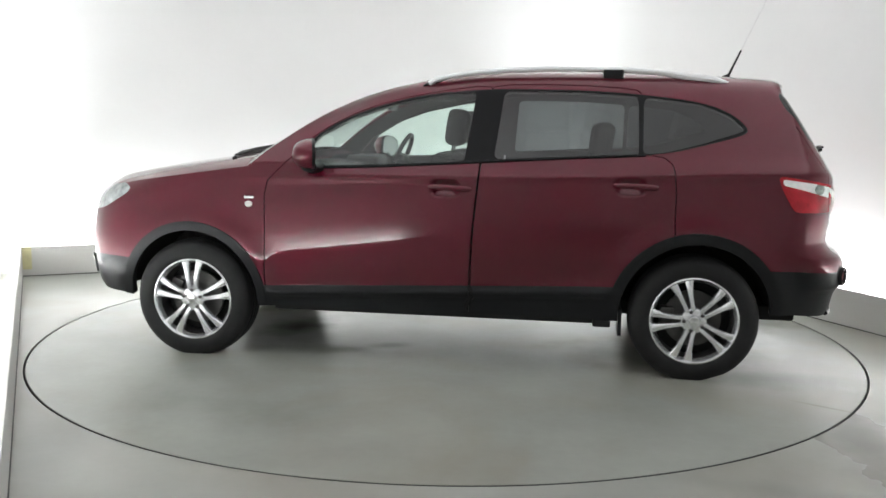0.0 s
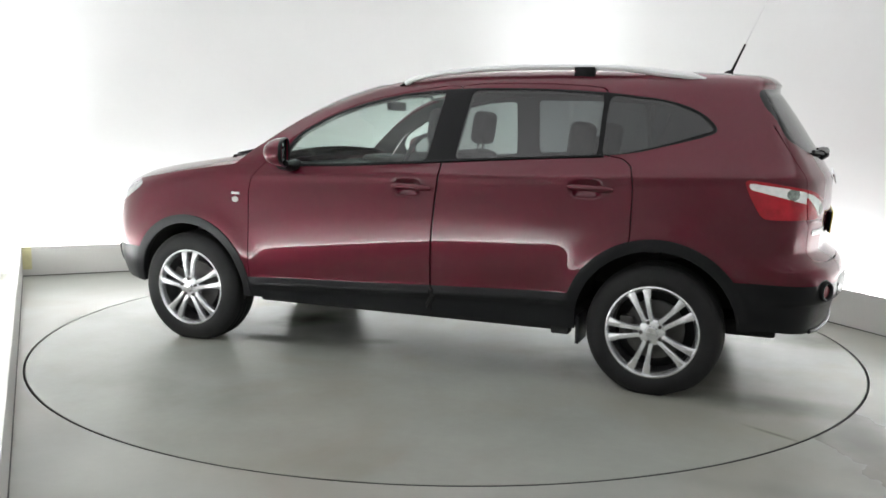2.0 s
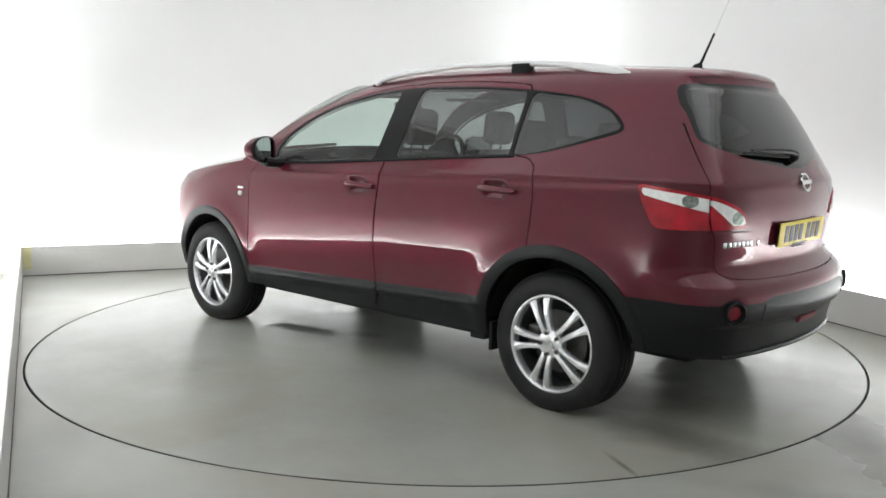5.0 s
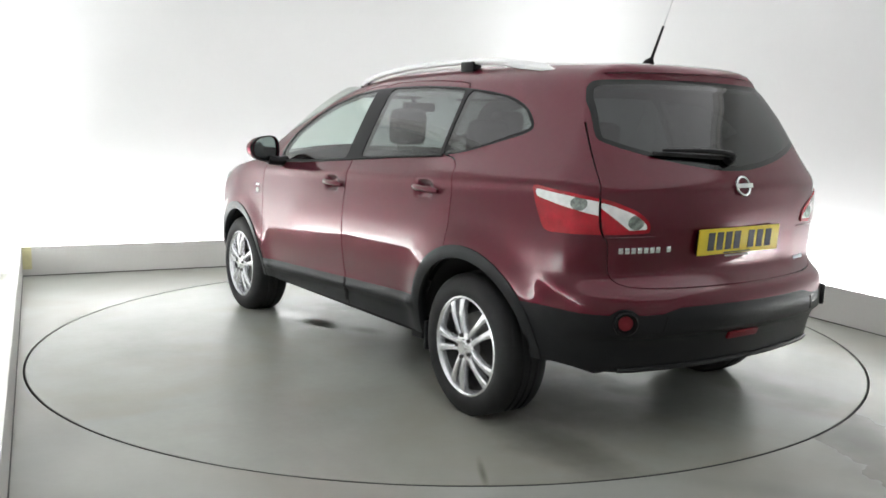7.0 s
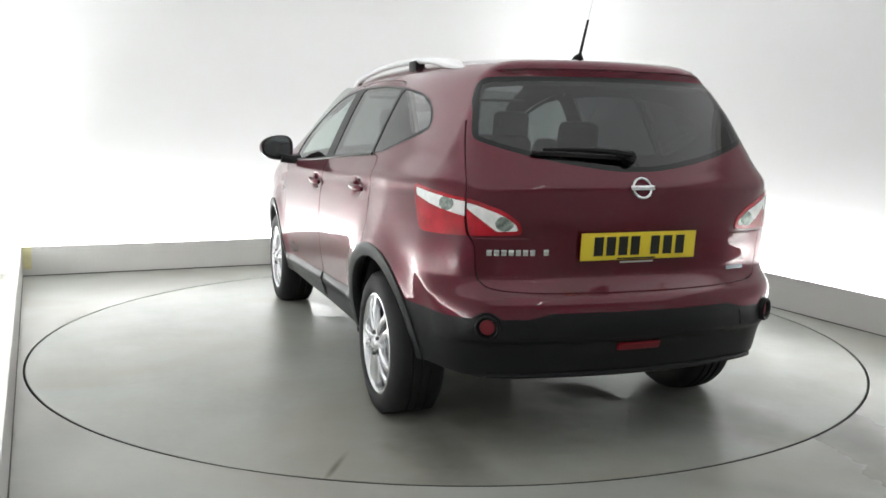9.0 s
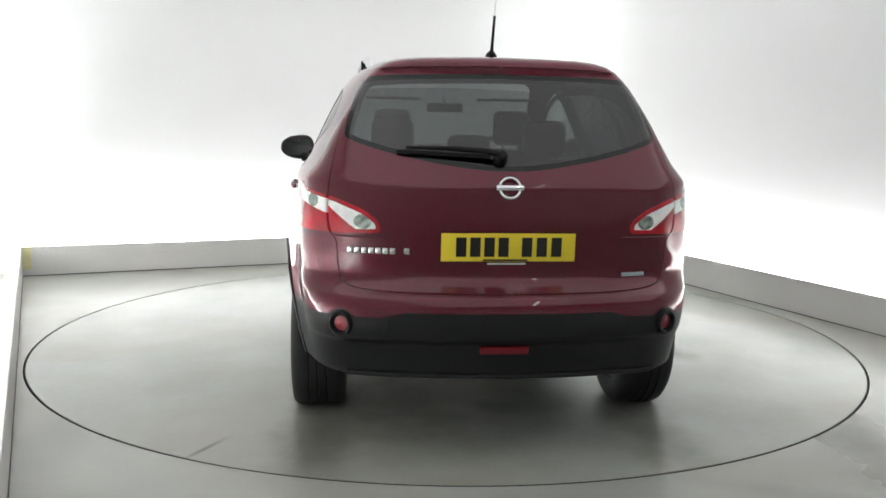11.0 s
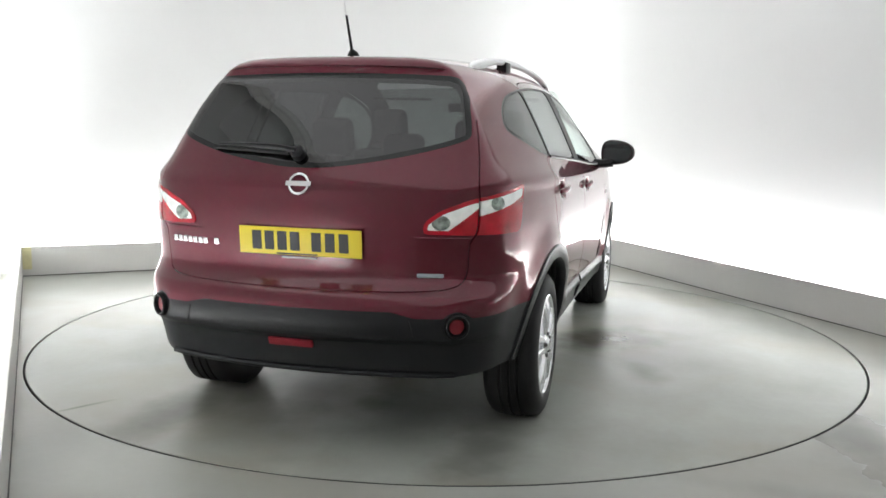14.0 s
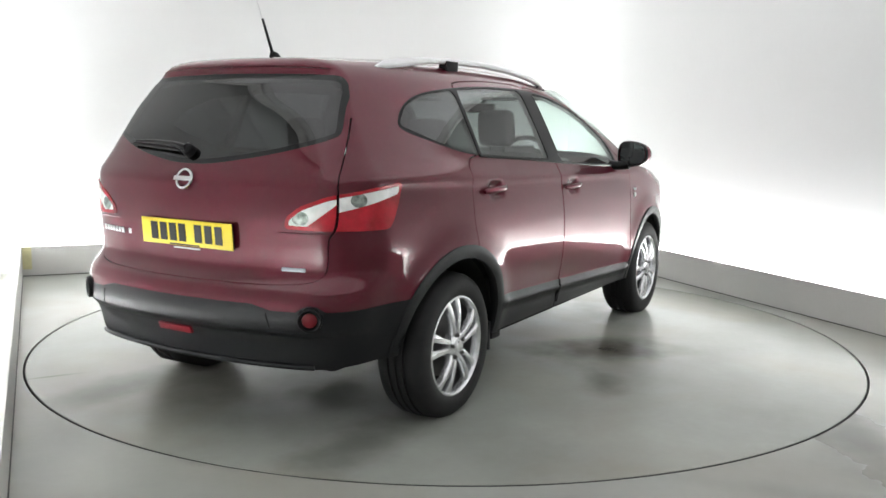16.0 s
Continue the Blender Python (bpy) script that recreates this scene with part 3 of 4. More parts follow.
def build_shell():
    s = Shell()
    s.cut(np.maximum(-s.xz(below(HOOD)), screen_x(s.V[:, 1], s.V[:, 2]) - s.V[:, 0]), {"body"}, "gone")
    s.cut(s.V[:, 2] - 0.300 - 0.055 * np.clip((-1.55 - s.V[:, 0]) / 0.2, 0, 1) + 0.022 * np.clip((-1.9 - s.V[:, 0]) / 0.2, 0, 1) - 0.03 * np.clip((s.V[:, 0] - 1.6) / 0.2, 0, 1), {"body"}, "gone")
    # wheel openings and their plastic lips
    for hx, r_open, r_lip, nm in ((HUB_X, 0.382, 0.432, "lip_front"), (-HUB_X, 0.395, 0.452, "lip_rear")):
        near = (lambda hx: lambda c: c[1] > 0.55 and abs(c[0] - hx) < 0.62 and c[2] < 0.95)(hx)
        d = np.hypot(s.V[:, 0] - hx, s.V[:, 2] - HUB_Z)
        s.cut(d - r_open, {"body"}, "gone", near)
        d = np.hypot(s.V[:, 0] - hx, s.V[:, 2] - HUB_Z)
        s.cut(d - r_lip, {"body"}, nm, near)
    # plastic sill and lower bumpers
    s.cut(s.xz(lambda x, z: z - (0.452 - 0.036 * x)), {"body"}, "sill", lambda c: abs(c[0]) < 1.05 and c[1] > 0.5)
    s.cut(s.xz(lambda x, z: -0.195 - x), {"sill"}, "sill_front")
    s.cut(s.xz(lambda x, z: x + 0.188), {"sill_front"}, "gone")
    s.cut(s.xz(lambda x, z: z - 0.545), {"body"}, "bumper_front_low", lambda c: c[0] > 1.3)
    yy = np.abs(s.V[:, 1])
    line = 0.606 - 0.022 * np.clip((yy - 0.40) / 0.09, 0, 1) + np.clip((s.V[:, 0] + 2.05) / 0.3, 0, 1) * 0.012
    ear = np.where(s.V[:, 0] < -1.9, np.hypot(yy - 0.645, s.V[:, 2] - 0.553) - 0.057, 1.0)
    s.cut(np.minimum(s.V[:, 2] - line, ear), {"body"}, "bumper_low", lambda c: c[0] < -1.3)
    # tail lamps: red with a clear upper strip; the inner piece sits on the tailgate
    s.cut(s.wz(inside(rounded(LAMP, 0.03))), {"body"}, "lamp", lambda c: c[0] < -1.5)
    lampd = inside(rounded(LAMP, 0.03))
    # side glass area and the panes
    s.cut(s.xz(inside(chaikin(GREEN, 2))), {"body"}, "frame", lambda c: c[1] > 0.3 and c[0] > -1.75)
    s.cut(s.xz(inside(rounded(PANE_F))), {"frame"}, "pane_f")
    s.cut(s.xz(inside(rounded(PANE_R))), {"frame"}, "pane_r")
    s.cut(s.xz(inside(rounded(PANE_Q))), {"frame"}, "pane_q")
    # tailgate and rear window
    outline = inside(chaikin(GATE, 2))

    def gate(s):
        tail = s.V[:, 0] - REAR(s.V[:, 2]) - 0.235 * s.V[:, 1] ** 2
        return np.maximum(s.yz(outline), tail - 0.14)

    s.cut(gate(s), {"body"}, "gate", lambda c: c[0] < -1.6)
    s.cut(gate(s), {"lamp"}, "lamp_gate", lambda c: c[0] < -1.6)
    s.cut(-s.yz(outline) - 0.0040, {"gate"}, "gone", lambda c: c[2] < 1.34 or c[2] > 1.53)
    s.cut(-s.yz(outline) - 0.0085, {"lamp_gate"}, "gone")
    # clear fields of the lamps with a round reflector in each
    s.cut(np.maximum(s.wz(lampd) + 0.013, s.wz(lambda w, z: 0.957 + 0.235 * (w - 0.66) - z)), {"lamp"}, "lamp_clear")
    s.cut(np.maximum(s.wz(lampd) + 0.016, s.wz(lambda w, z: 0.75 * (w - 0.60) + 0.918 - z)), {"lamp_gate"}, "lamp_gate_clear")
    s.cut(s.wz(lambda w, z: np.hypot((w - 0.80) * 0.8, z - 1.018) - 0.028), {"lamp_clear"}, "lamp_bulb")
    s.cut(s.wz(lambda w, z: np.hypot((w - 0.565) * 0.8, z - 0.944) - 0.029), {"lamp_gate_clear"}, "lamp_gate_bulb")
    pane = inside(chaikin(REAR_PANE, 2))

    def tail_pane(s):
        tail = s.V[:, 0] - REAR(s.V[:, 2]) - 0.235 * s.V[:, 1] ** 2
        return np.maximum(s.yz(pane), tail - 0.035)

    s.cut(tail_pane(s), {"gate"}, "rear_pane")
    s.cut(-tail_pane(s) - 0.020, {"rear_pane"}, "rear_band")
    # bumper skins, doors and wings
    s.cut(s.wz(lambda w, z: np.maximum(z - 0.895 + 0.35 * np.clip(w - 1.0, 0, None), -1)), {"body"}, "bumper", lambda c: c[0] < -1.76)
    fd = inside(chaikin([(0.955, 0.30), (0.950, 0.75), (0.955, 0.98), (0.88, 1.065), (0.775, 1.17), (0.69, 1.262), (0.50, 1.372), (0.30, 1.45), (0.0, 1.51), (-0.27, 1.545), (-0.285, 1.5), (-0.235, 1.1), (-0.195, 0.6), (-0.19, 0.30)], 1))
    rd = inside(chaikin([(-0.195, 0.30), (-0.195, 0.6), (-0.235, 1.1), (-0.285, 1.5), (-0.27, 1.545), (-0.7, 1.55), (-1.06, 1.528), (-1.085, 1.5), (-1.07, 1.19), (-1.235, 1.165), (-1.262, 1.05), (-1.262, 0.80), (-1.262, 0.50), (-1.15, 0.30), (-0.90, 0.30)], 1))
    for fn, nm in ((fd, "door_f"), (rd, "door_r")):
        s.cut(s.xz(fn), {"body"}, nm, lambda c: c[1] > 0.3)
        s.cut(-s.xz(fn) - 0.0055, {nm}, "gone")
        s.cut(s.xz(fn), {"frame"}, "frame_" + nm[-1], lambda c: c[1] > 0.3)
    s.cut(s.xz(lambda x, z: 0.93 - x), {"body"}, "wing", lambda c: c[2] < 1.12)
    lamp = inside(chaikin([(1.76, 0.925), (1.80, 0.965), (2.02, 0.975), (2.3, 0.93), (2.3, 0.80), (2.05, 0.80), (1.95, 0.82), (1.84, 0.88)], 2))
    s.cut(s.xz(lamp), {"wing"}, "headlamp")
    s.cut(s.xz(lambda x, z: np.maximum(1.74 - x, z - 0.85)), {"wing"}, "bumper_front")
    s.cut(s.xz(lambda x, z: np.maximum(1.745 - x, z - 0.845)), {"bumper_front"}, "bumper_front2")
    return s


def build_car():
    car = tagged(new("car"), "dark red estate-sized crossover car with black plastic cladding", "car")
    s = build_shell()
    body = part("body", s.panel({"body"}, both=True), M_PAINT, car, "dark red painted body side and roof")
    part("window_frame", s.panel({"frame"}, push=0.0), M_TRIM, body)
    part("window_frame", s.panel({"frame"}, mirrored=True), M_TRIM, body)
    gate = part("tailgate", s.panel({"gate"}, both=True), M_PAINT, car, "dark red tailgate with a number plate recess")
    part("rear_window", s.panel({"rear_pane"}, both=True, depth=0.004), M_TINT_REAR, gate, "dark tinted rear window")
    part("window_band", s.panel({"rear_band"}, both=True, depth=0.004), M_FRIT, gate)
    part("bumper", s.panel({"bumper"}, both=True), M_PAINT, car, "dark red rear bumper skin")
    low = part("bumper_cladding", s.panel({"bumper_low"}, both=True, depth=0.02), M_CLAD, car, "black plastic lower rear bumper")
    part("front_bumper_cladding", s.panel({"bumper_front_low"}, both=True, depth=0.02), M_CLAD, car, "black plastic lower front bumper")
    part("front_bumper", s.panel({"bumper_front2"}, both=True), M_PAINT, car, "dark red front bumper skin")
    for mir in (False, True):
        part("front_wing", s.panel({"wing", "bumper_front"}, mir), M_PAINT, car, "dark red front wing")
        part("headlamp", s.panel({"headlamp"}, mir, push=0.003), M_HEAD, car, "clear headlamp")
        for nm, key in (("front_door", "f"), ("rear_door", "r")):
            door = part(nm, s.panel({"door_" + key}, mir), M_PAINT, car, "dark red side door")
            part("window_frame", s.panel({"frame_" + key}, mir), M_TRIM, door, "black window frame")
            part("window_pane", s.panel({"pane_" + key}, mir, depth=0.004, push=-0.003), M_GLASS if key == "f" else M_TINT, door,
                 "clear greenish side window" if key == "f" else "dark tinted side window")
        part("quarter_window", s.panel({"pane_q"}, mir, depth=0.004, push=-0.003), M_TINT_REAR, car, "dark tinted rear quarter window")
        part("sill", s.panel({"sill"}, mir, depth=0.03, push=0.004), M_CLAD, car, "black plastic sill cladding")
        part("sill", s.panel({"sill_front"}, mir, depth=0.03, push=0.004), M_CLAD, car, "black plastic sill cladding")
        part("arch_lip", s.panel({"lip_front"}, mir, depth=0.05, push=0.008), M_CLAD, car, "black plastic wheel arch lip")
        part("arch_lip", s.panel({"lip_rear"}, mir, depth=0.05, push=0.008), M_CLAD, car, "black plastic wheel arch lip")
        lamp = part("tail_lamp", s.panel({"lamp"}, mir, push=0.006), M_RED, car, "red tail lamp with a clear upper strip")
        part("clear_lens", s.panel({"lamp_clear"}, mir, push=0.006), M_CLEAR, lamp, "clear upper strip")
        part("bulb", s.panel({"lamp_bulb"}, mir, push=0.007), M_BULB, lamp, "grey round reflector")
        part("tail_lamp", s.panel({"lamp_gate"}, mir, push=0.006), M_RED, gate, "red-rimmed inner tail lamp")
        part("clear_lens", s.panel({"lamp_gate_clear"}, mir, push=0.006), M_CLEAR, gate, "clear inner lamp lens")
        part("bulb", s.panel({"lamp_gate_bulb"}, mir, push=0.007), M_BULB, gate, "grey round reflector")
    # dark lining behind all the panels
    glass = {"pane_f", "pane_r", "pane_q", "rear_pane", "gone", "headlamp"}
    part("cabin_lining", s.panel(set(s.L) - glass, both=True, depth=0, push=-0.028), M_LINING, car, "dark grey cabin lining")
    build_details(car, gate, low)
    build_cabin(car)
    build_under(car)
    build_front(car)
    build_wheels(car)
    return car


def build_front(car):
    # bonnet
    crest = sorted(HOOD)
    cx, cz = [a for a, _ in crest], [b for _, b in crest]
    V, F, nx, ny = [], [], 44, 28
    for i in range(nx + 1):
        x = 0.88 + (2.20 - 0.88) * i / nx
        z0 = float(np.interp(x, cx, cz))
        lo, hi = 0.0, 1.0
        for _ in range(24):
            mid = (lo + hi) / 2
            lo, hi = (mid, hi) if hull(np.array(x), np.array(mid), np.array(z0)) < 0 else (lo, mid)
        for j in range(ny + 1):
            t = -1 + 2 * j / ny
            crown = 0.080 * (1 - t * t) ** 0.7 + 0.010 * math.exp(-((abs(t) - 0.72) / 0.1) ** 2) * (1 - t ** 8)
            V.append((x, t * (lo + 0.001), z0 + crown * min(1, (2.22 - x) / 0.25) - 0.001))
    for i in range(nx):
        for j in range(ny):
            a = i * (ny + 1) + j
            F.append((a, a + ny + 1, a + ny + 2, a + 1))
    me = mesh_from("bonnet", V, F)
    me.shade_smooth()
    part("bonnet", me, M_PAINT, car, "dark red bonnet")
    # windscreen
    V, F, nz = [], [], 26
    for i in range(nz + 1):
        for j in range(ny + 1):
            t = -1 + 2 * j / ny
            z = 1.085 + (1.556 - 0.018 * t * t - 1.085) * i / nz
            edge = float(PILLAR(z))
            y = t * (float(side_y(np.array(edge), np.array(z))) - 0.004)
            V.append((float(screen_x(np.array(y), np.array(z))) - 0.004, y, z))
    for i in range(nz):
        for j in range(ny):
            a = i * (ny + 1) + j
            F.append((a, a + 1, a + ny + 2, a + ny + 1))
    me = mesh_from("windscreen", V, F)
    me.shade_smooth()
    part("windscreen", me, M_GLASS, car, "clear greenish windscreen")
    part("scuttle", tube([(1.22, -0.62, 1.105), (1.30, -0.3, 1.128), (1.33, 0, 1.135), (1.30, 0.3, 1.128), (1.22, 0.62, 1.105)], 0.018, 8), M_CLAD, car, "black plastic scuttle")
    part("front_wiper", tube([(1.24, 0.55, 1.125), (1.22, 0.3, 1.155), (1.20, -0.05, 1.172)], 0.010, 8), M_TRIM, car, "black wiper")


def rear_at(y, z):
    """The place on the tail at a height and distance from the middle, and its outward direction."""
    p = shoot(np.array([[-1.2, y, z]]), np.array([[-1.0, 0, 0]]))
    return Vector(p[0]), Vector(normals_at(p)[0])


def side_at(x, z, sy=1):
    p = shoot(np.array([[x, 0.0, z]]), np.array([[0, 1.0, 0]]))
    v, n = Vector(p[0]), Vector(normals_at(p)[0])
    return Vector((v.x, v.y * sy, v.z)), Vector((n.x, n.y * sy, n.z))


def facing(p, n):
    """A pose at p whose -y looks along n and whose z stays upright."""
    y = -n.normalized()
    x = y.cross(Vector((0, 0, 1))).normalized()
    z = x.cross(y)
    m = Matrix((x, y, z)).transposed().to_4x4()
    m.translation = p
    return m


def placed(name, bm, m, mat, parent, label="", sharp=35):
    bmesh.ops.transform(bm, matrix=m, verts=bm.verts)
    return part(name, bm, mat, parent, label, sharp)


def build_details(car, gate, low):
    # number plate; its characters are plain bars
    p, n = rear_at(0.0, 0.852)
    m = facing(p + n * 0.005, n)
    placed("plate_holder", box(-0.258, 0.258, -0.001, 0.010, -0.052, 0.052, 0.002), m, M_TRIM, gate)
    placed("number_plate", box(-0.2625, 0.2625, -0.006, -0.001, -0.055, 0.056, 0.002), m, M_PLATE, gate, "yellow number plate with black characters")
    for k, x in enumerate((-0.205, -0.150, -0.095, -0.040, 0.052, 0.110, 0.168)):
        placed("character_bar", box(x, x + 0.040, -0.008, -0.0055, -0.036, 0.040), m, M_INK, gate)
    placed("plate_line", box(-0.10, 0.075, -0.008, -0.0055, -0.0525, -0.0465), m, M_INK, gate)
    placed("plate_strip", box(-0.08, 0.07, -0.004, 0.002, -0.068, -0.062, 0.001), m, M_UPSTAND, gate, "pale strip below the plate")
    # emblem: a chrome ring with a bar
    p, n = rear_at(0.0, 1.079)
    m = facing(p + n * 0.004, n)
    ring = lathe([(0.0, 0.046), (-0.006, 0.0445), (-0.008, 0.040), (-0.006, 0.0355), (0.0, 0.034), (0.0, 0.046)], 40)
    placed("emblem", ring, m, M_CHROME, gate, "chrome ring emblem with a bar")
    placed("emblem_bar", box(-0.054, 0.054, -0.011, 0.0, -0.010, 0.010, 0.003), m, M_CHROME, gate, "chrome bar")
    # raised name in plain chrome bars, and a pale badge opposite
    for k in range(9):
        y = 0.612 - k * 0.0275
        if k == 7:
            continue
        p, n = rear_at(y, 0.830)
        placed("name_bar", box(-0.0108, 0.0108, -0.003, 0.002, -0.0125, 0.0125, 0.003), facing(p, n), M_CHROME, gate)
    p, n = rear_at(-0.520, 0.735)
    placed("badge", box(-0.052, 0.052, -0.003, 0.002, -0.008, 0.008, 0.003), facing(p, n), M_BADGE, gate, "small pale blue-grey badge")
    # ledge running inwards from under each lamp
    for sy in (1, -1):
        ledge = [rear_at(sy * (0.46 + 0.21 * k / 10), 0.884)[0] for k in range(11)]
        part("lamp_ledge", tube(ledge, [0.001] + [0.003] * 10, 6), M_PAINT, gate)
    # rear wiper
    pa, na = rear_at(0.030, 1.190)
    pb, nb = rear_at(0.10, 1.200)
    pc, nc = rear_at(0.39, 1.213)
    placed("wiper_boss", lathe([(0.01, 0.03), (-0.03, 0.028), (-0.04, 0.018), (-0.042, 0.0)], 20), facing(pa, na), M_TRIM, gate, "black wiper pivot")
    part("wiper_arm", tube([pa + na * 0.035, pb + nb * 0.040, pb.lerp(pc, 0.5) + nb * 0.040, pc + nc * 0.030], [0.014, 0.013, 0.010, 0.006], 8), M_TRIM, gate, "black rear wiper arm")
    blade = []
    for k in range(7):
        q, nn = rear_at(0.07 + 0.36 * k / 6, 1.190 + 0.018 * k / 6)
        blade.append(q + nn * 0.014)
    part("wiper_blade", tube(blade, 0.009, 6), M_RUBBER, gate)
    # reflectors in the bumper
    for y in (0.645, -0.645):
        p, n = rear_at(y, 0.553)
        m = facing(p + n * 0.002, n)
        placed("lamp_pod", lathe([(0.006, 0.050), (-0.008, 0.049), (-0.013, 0.044), (-0.011, 0.038), (0.003, 0.033), (0.006, 0.031)], 32), m, M_TRIM, low, "round black lamp pod")
        placed("round_reflector", lathe([(0.010, 0.032), (0.002, 0.029), (0.000, 0.018), (-0.001, 0.0)], 28), m, M_REFLECT, low, "round red reflector")
    p, n = rear_at(0.016, 0.459)
    placed("fog_lamp", box(-0.095, 0.095, -0.010, 0.02, -0.017, 0.017, 0.006), facing(p, n), M_REFLECT, low, "narrow red fog lamp")
    for y in (0.47, -0.47):
        a, na = rear_at(y, 0.572)
        b, nb = rear_at(y * 1.03, 0.512)
        part("bumper_joint", tube([a + na * 0.001, b + nb * 0.001], 0.0035, 6), M_BLACK, low)
    # exhaust tip and lower lip of the bumper
    part("bumper_lip", tube([rear_at(-0.62 + 1.24 * k / 20, 0.345)[0] + Vector((-0.004, 0, 0)) for k in range(21)], 0.012, 8), M_CLAD, low, "black lower lip")
    # fog lamp pockets at the corners of the front bumper
    for sy in (1, -1):
        p = shoot(np.array([[1.40, 0.0, 0.47]]), np.array([[math.cos(radians(42)), math.sin(radians(42)), 0]]))
        n = normals_at(p)[0]
        q, nn = Vector((p[0][0], p[0][1] * sy, p[0][2])), Vector((n[0], n[1] * sy, n[2]))
        m = facing(q, nn)
        placed("fog_pocket", lathe([(0.006, 0.062), (-0.003, 0.060), (-0.005, 0.052), (0.012, 0.045)], 28), m, M_TRIM, car, "black front fog lamp pocket")
        placed("front_fog_lamp", lathe([(0.012, 0.045), (0.004, 0.038), (0.0, 0.02), (-0.001, 0.0)], 28), m, M_BULB, car, "round front fog lamp")
    # aerial
    part("aerial_base", tube([(-1.60, 0, 1.605), (-1.615, 0, 1.625), (-1.625, 0, 1.640)], [0.030, 0.024, 0.010], 12), M_TRIM, car, "black aerial foot")
    d = Vector((-0.40, 0, 0.917))
    a = Vector((-1.622, 0, 1.632))
    part("aerial", tube([a, a + d * 0.06, a + d * 0.165], [0.008, 0.0065, 0.0055], 8), M_TRIM, car, "black aerial")
    part("aerial_whip", tube([a + d * 0.16, a + d * 0.56], 0.0018, 6), M_WHIP, car, "thin pale aerial whip")
    for sy in (1, -1):
        # roof rail on its feet
        rail = [(0.085, 0.590, 1.545), (0.05, 0.585, 1.567), (-0.03, 0.578, 1.588), (-0.15, 0.568, 1.607), (-0.35, 0.558, 1.625), (-0.60, 0.550, 1.635), (-0.93, 0.540, 1.633),
                (-1.15, 0.534, 1.624), (-1.32, 0.528, 1.608), (-1.45, 0.522, 1.585)]
        fine = []
        for u, v in zip(rail, rail[1:]):
            fine += [tuple(a + (b - a) * k / 3 for a, b in zip(u, v)) for k in range(3)]
        fine.append(rail[-1])
        r = part("roof_rail", tube([(x, y * sy, z) for x, y, z in fine], 0.0155, 10, flat=1.25), M_RAIL, car, "satin silver roof rail")
        part("rail_foot", box(-0.985, -0.875, min(0.515 * sy, 0.565 * sy), max(0.515 * sy, 0.565 * sy), 1.570, 1.632, 0.006), M_TRIM, r, "black rail foot")
        part("rail_foot", tube([(0.115, 0.594 * sy, 1.535), (0.05, 0.585 * sy, 1.562), (0.0, 0.578 * sy, 1.575)], [0.006, 0.013, 0.010], 8), M_TRIM, r, "black rail foot")
        part("rail_foot", tube([(-1.10, 0.536 * sy, 1.624), (-1.24, 0.531 * sy, 1.612), (-1.37, 0.526 * sy, 1.594), (-1.47, 0.522 * sy, 1.580), (-1.54, 0.519 * sy, 1.566)], [0.012, 0.019, 0.024, 0.023, 0.008], 10), M_RAIL, r)
        # handles
        for hx, hz in HANDLES:
            pts = []
            for k in range(9):
                t = k / 8
                x = hx + 0.105 - 0.225 * t
                q, nn = side_at(hx + 0.16, hz, sy)
                q = Vector((x, q.y, hz + 0.006 - 0.010 * t))
                pts.append(q + nn * (0.004 + 0.026 * math.sin(math.pi * min(max(t, 0.02), 0.98)) ** 0.5))
            part("door_handle", tube(pts, [0.008, 0.013, 0.015, 0.015, 0.015, 0.015, 0.016, 0.016, 0.010], 10, flat=0.75), M_PAINT, car, "dark red door handle")
        # black clip over the sill's joint
        clip = [side_at(-0.19 - 0.02 * math.sin(k), 0.455 - 0.026 * k, sy)[0] for k in range(6)]
        part("sill_clip", tube(clip, [0.010, 0.014, 0.016, 0.018, 0.016, 0.010], 8), M_BLACK, car, "black clip over the sill joint")
        # badge on the wing
        p, n = side_at(1.04, 0.872, sy)
        m = facing(p, n)
        placed("wing_badge", lathe([(0.002, 0.017), (-0.004, 0.016), (-0.005, 0.0)], 24), m @ Matrix.Diagonal((1.35, 1, 1, 1)), M_WHITE, car, "small white oval badge")
        placed("wing_script", box(-0.026, 0.030, -0.003, 0.002, 0.030, 0.044, 0.002), m, M_CHROME, car, "small chrome script badge")
        build_mirror(car, sy)
        # rubber strip under the side windows
        strip = []
        for k in range(30):
            x = 0.70 - 1.80 * k / 29
            z = float(np.interp(-x, [-0.72, -0.3, 0.2, 0.7, 1.2], [1.077, 1.094, 1.124, 1.156, 1.182]))
            q, nn = side_at(x, z, sy)
            strip.append(q + nn * 0.002)
        part("window_strip", tube(strip, 0.008, 6), M_TRIM, car)


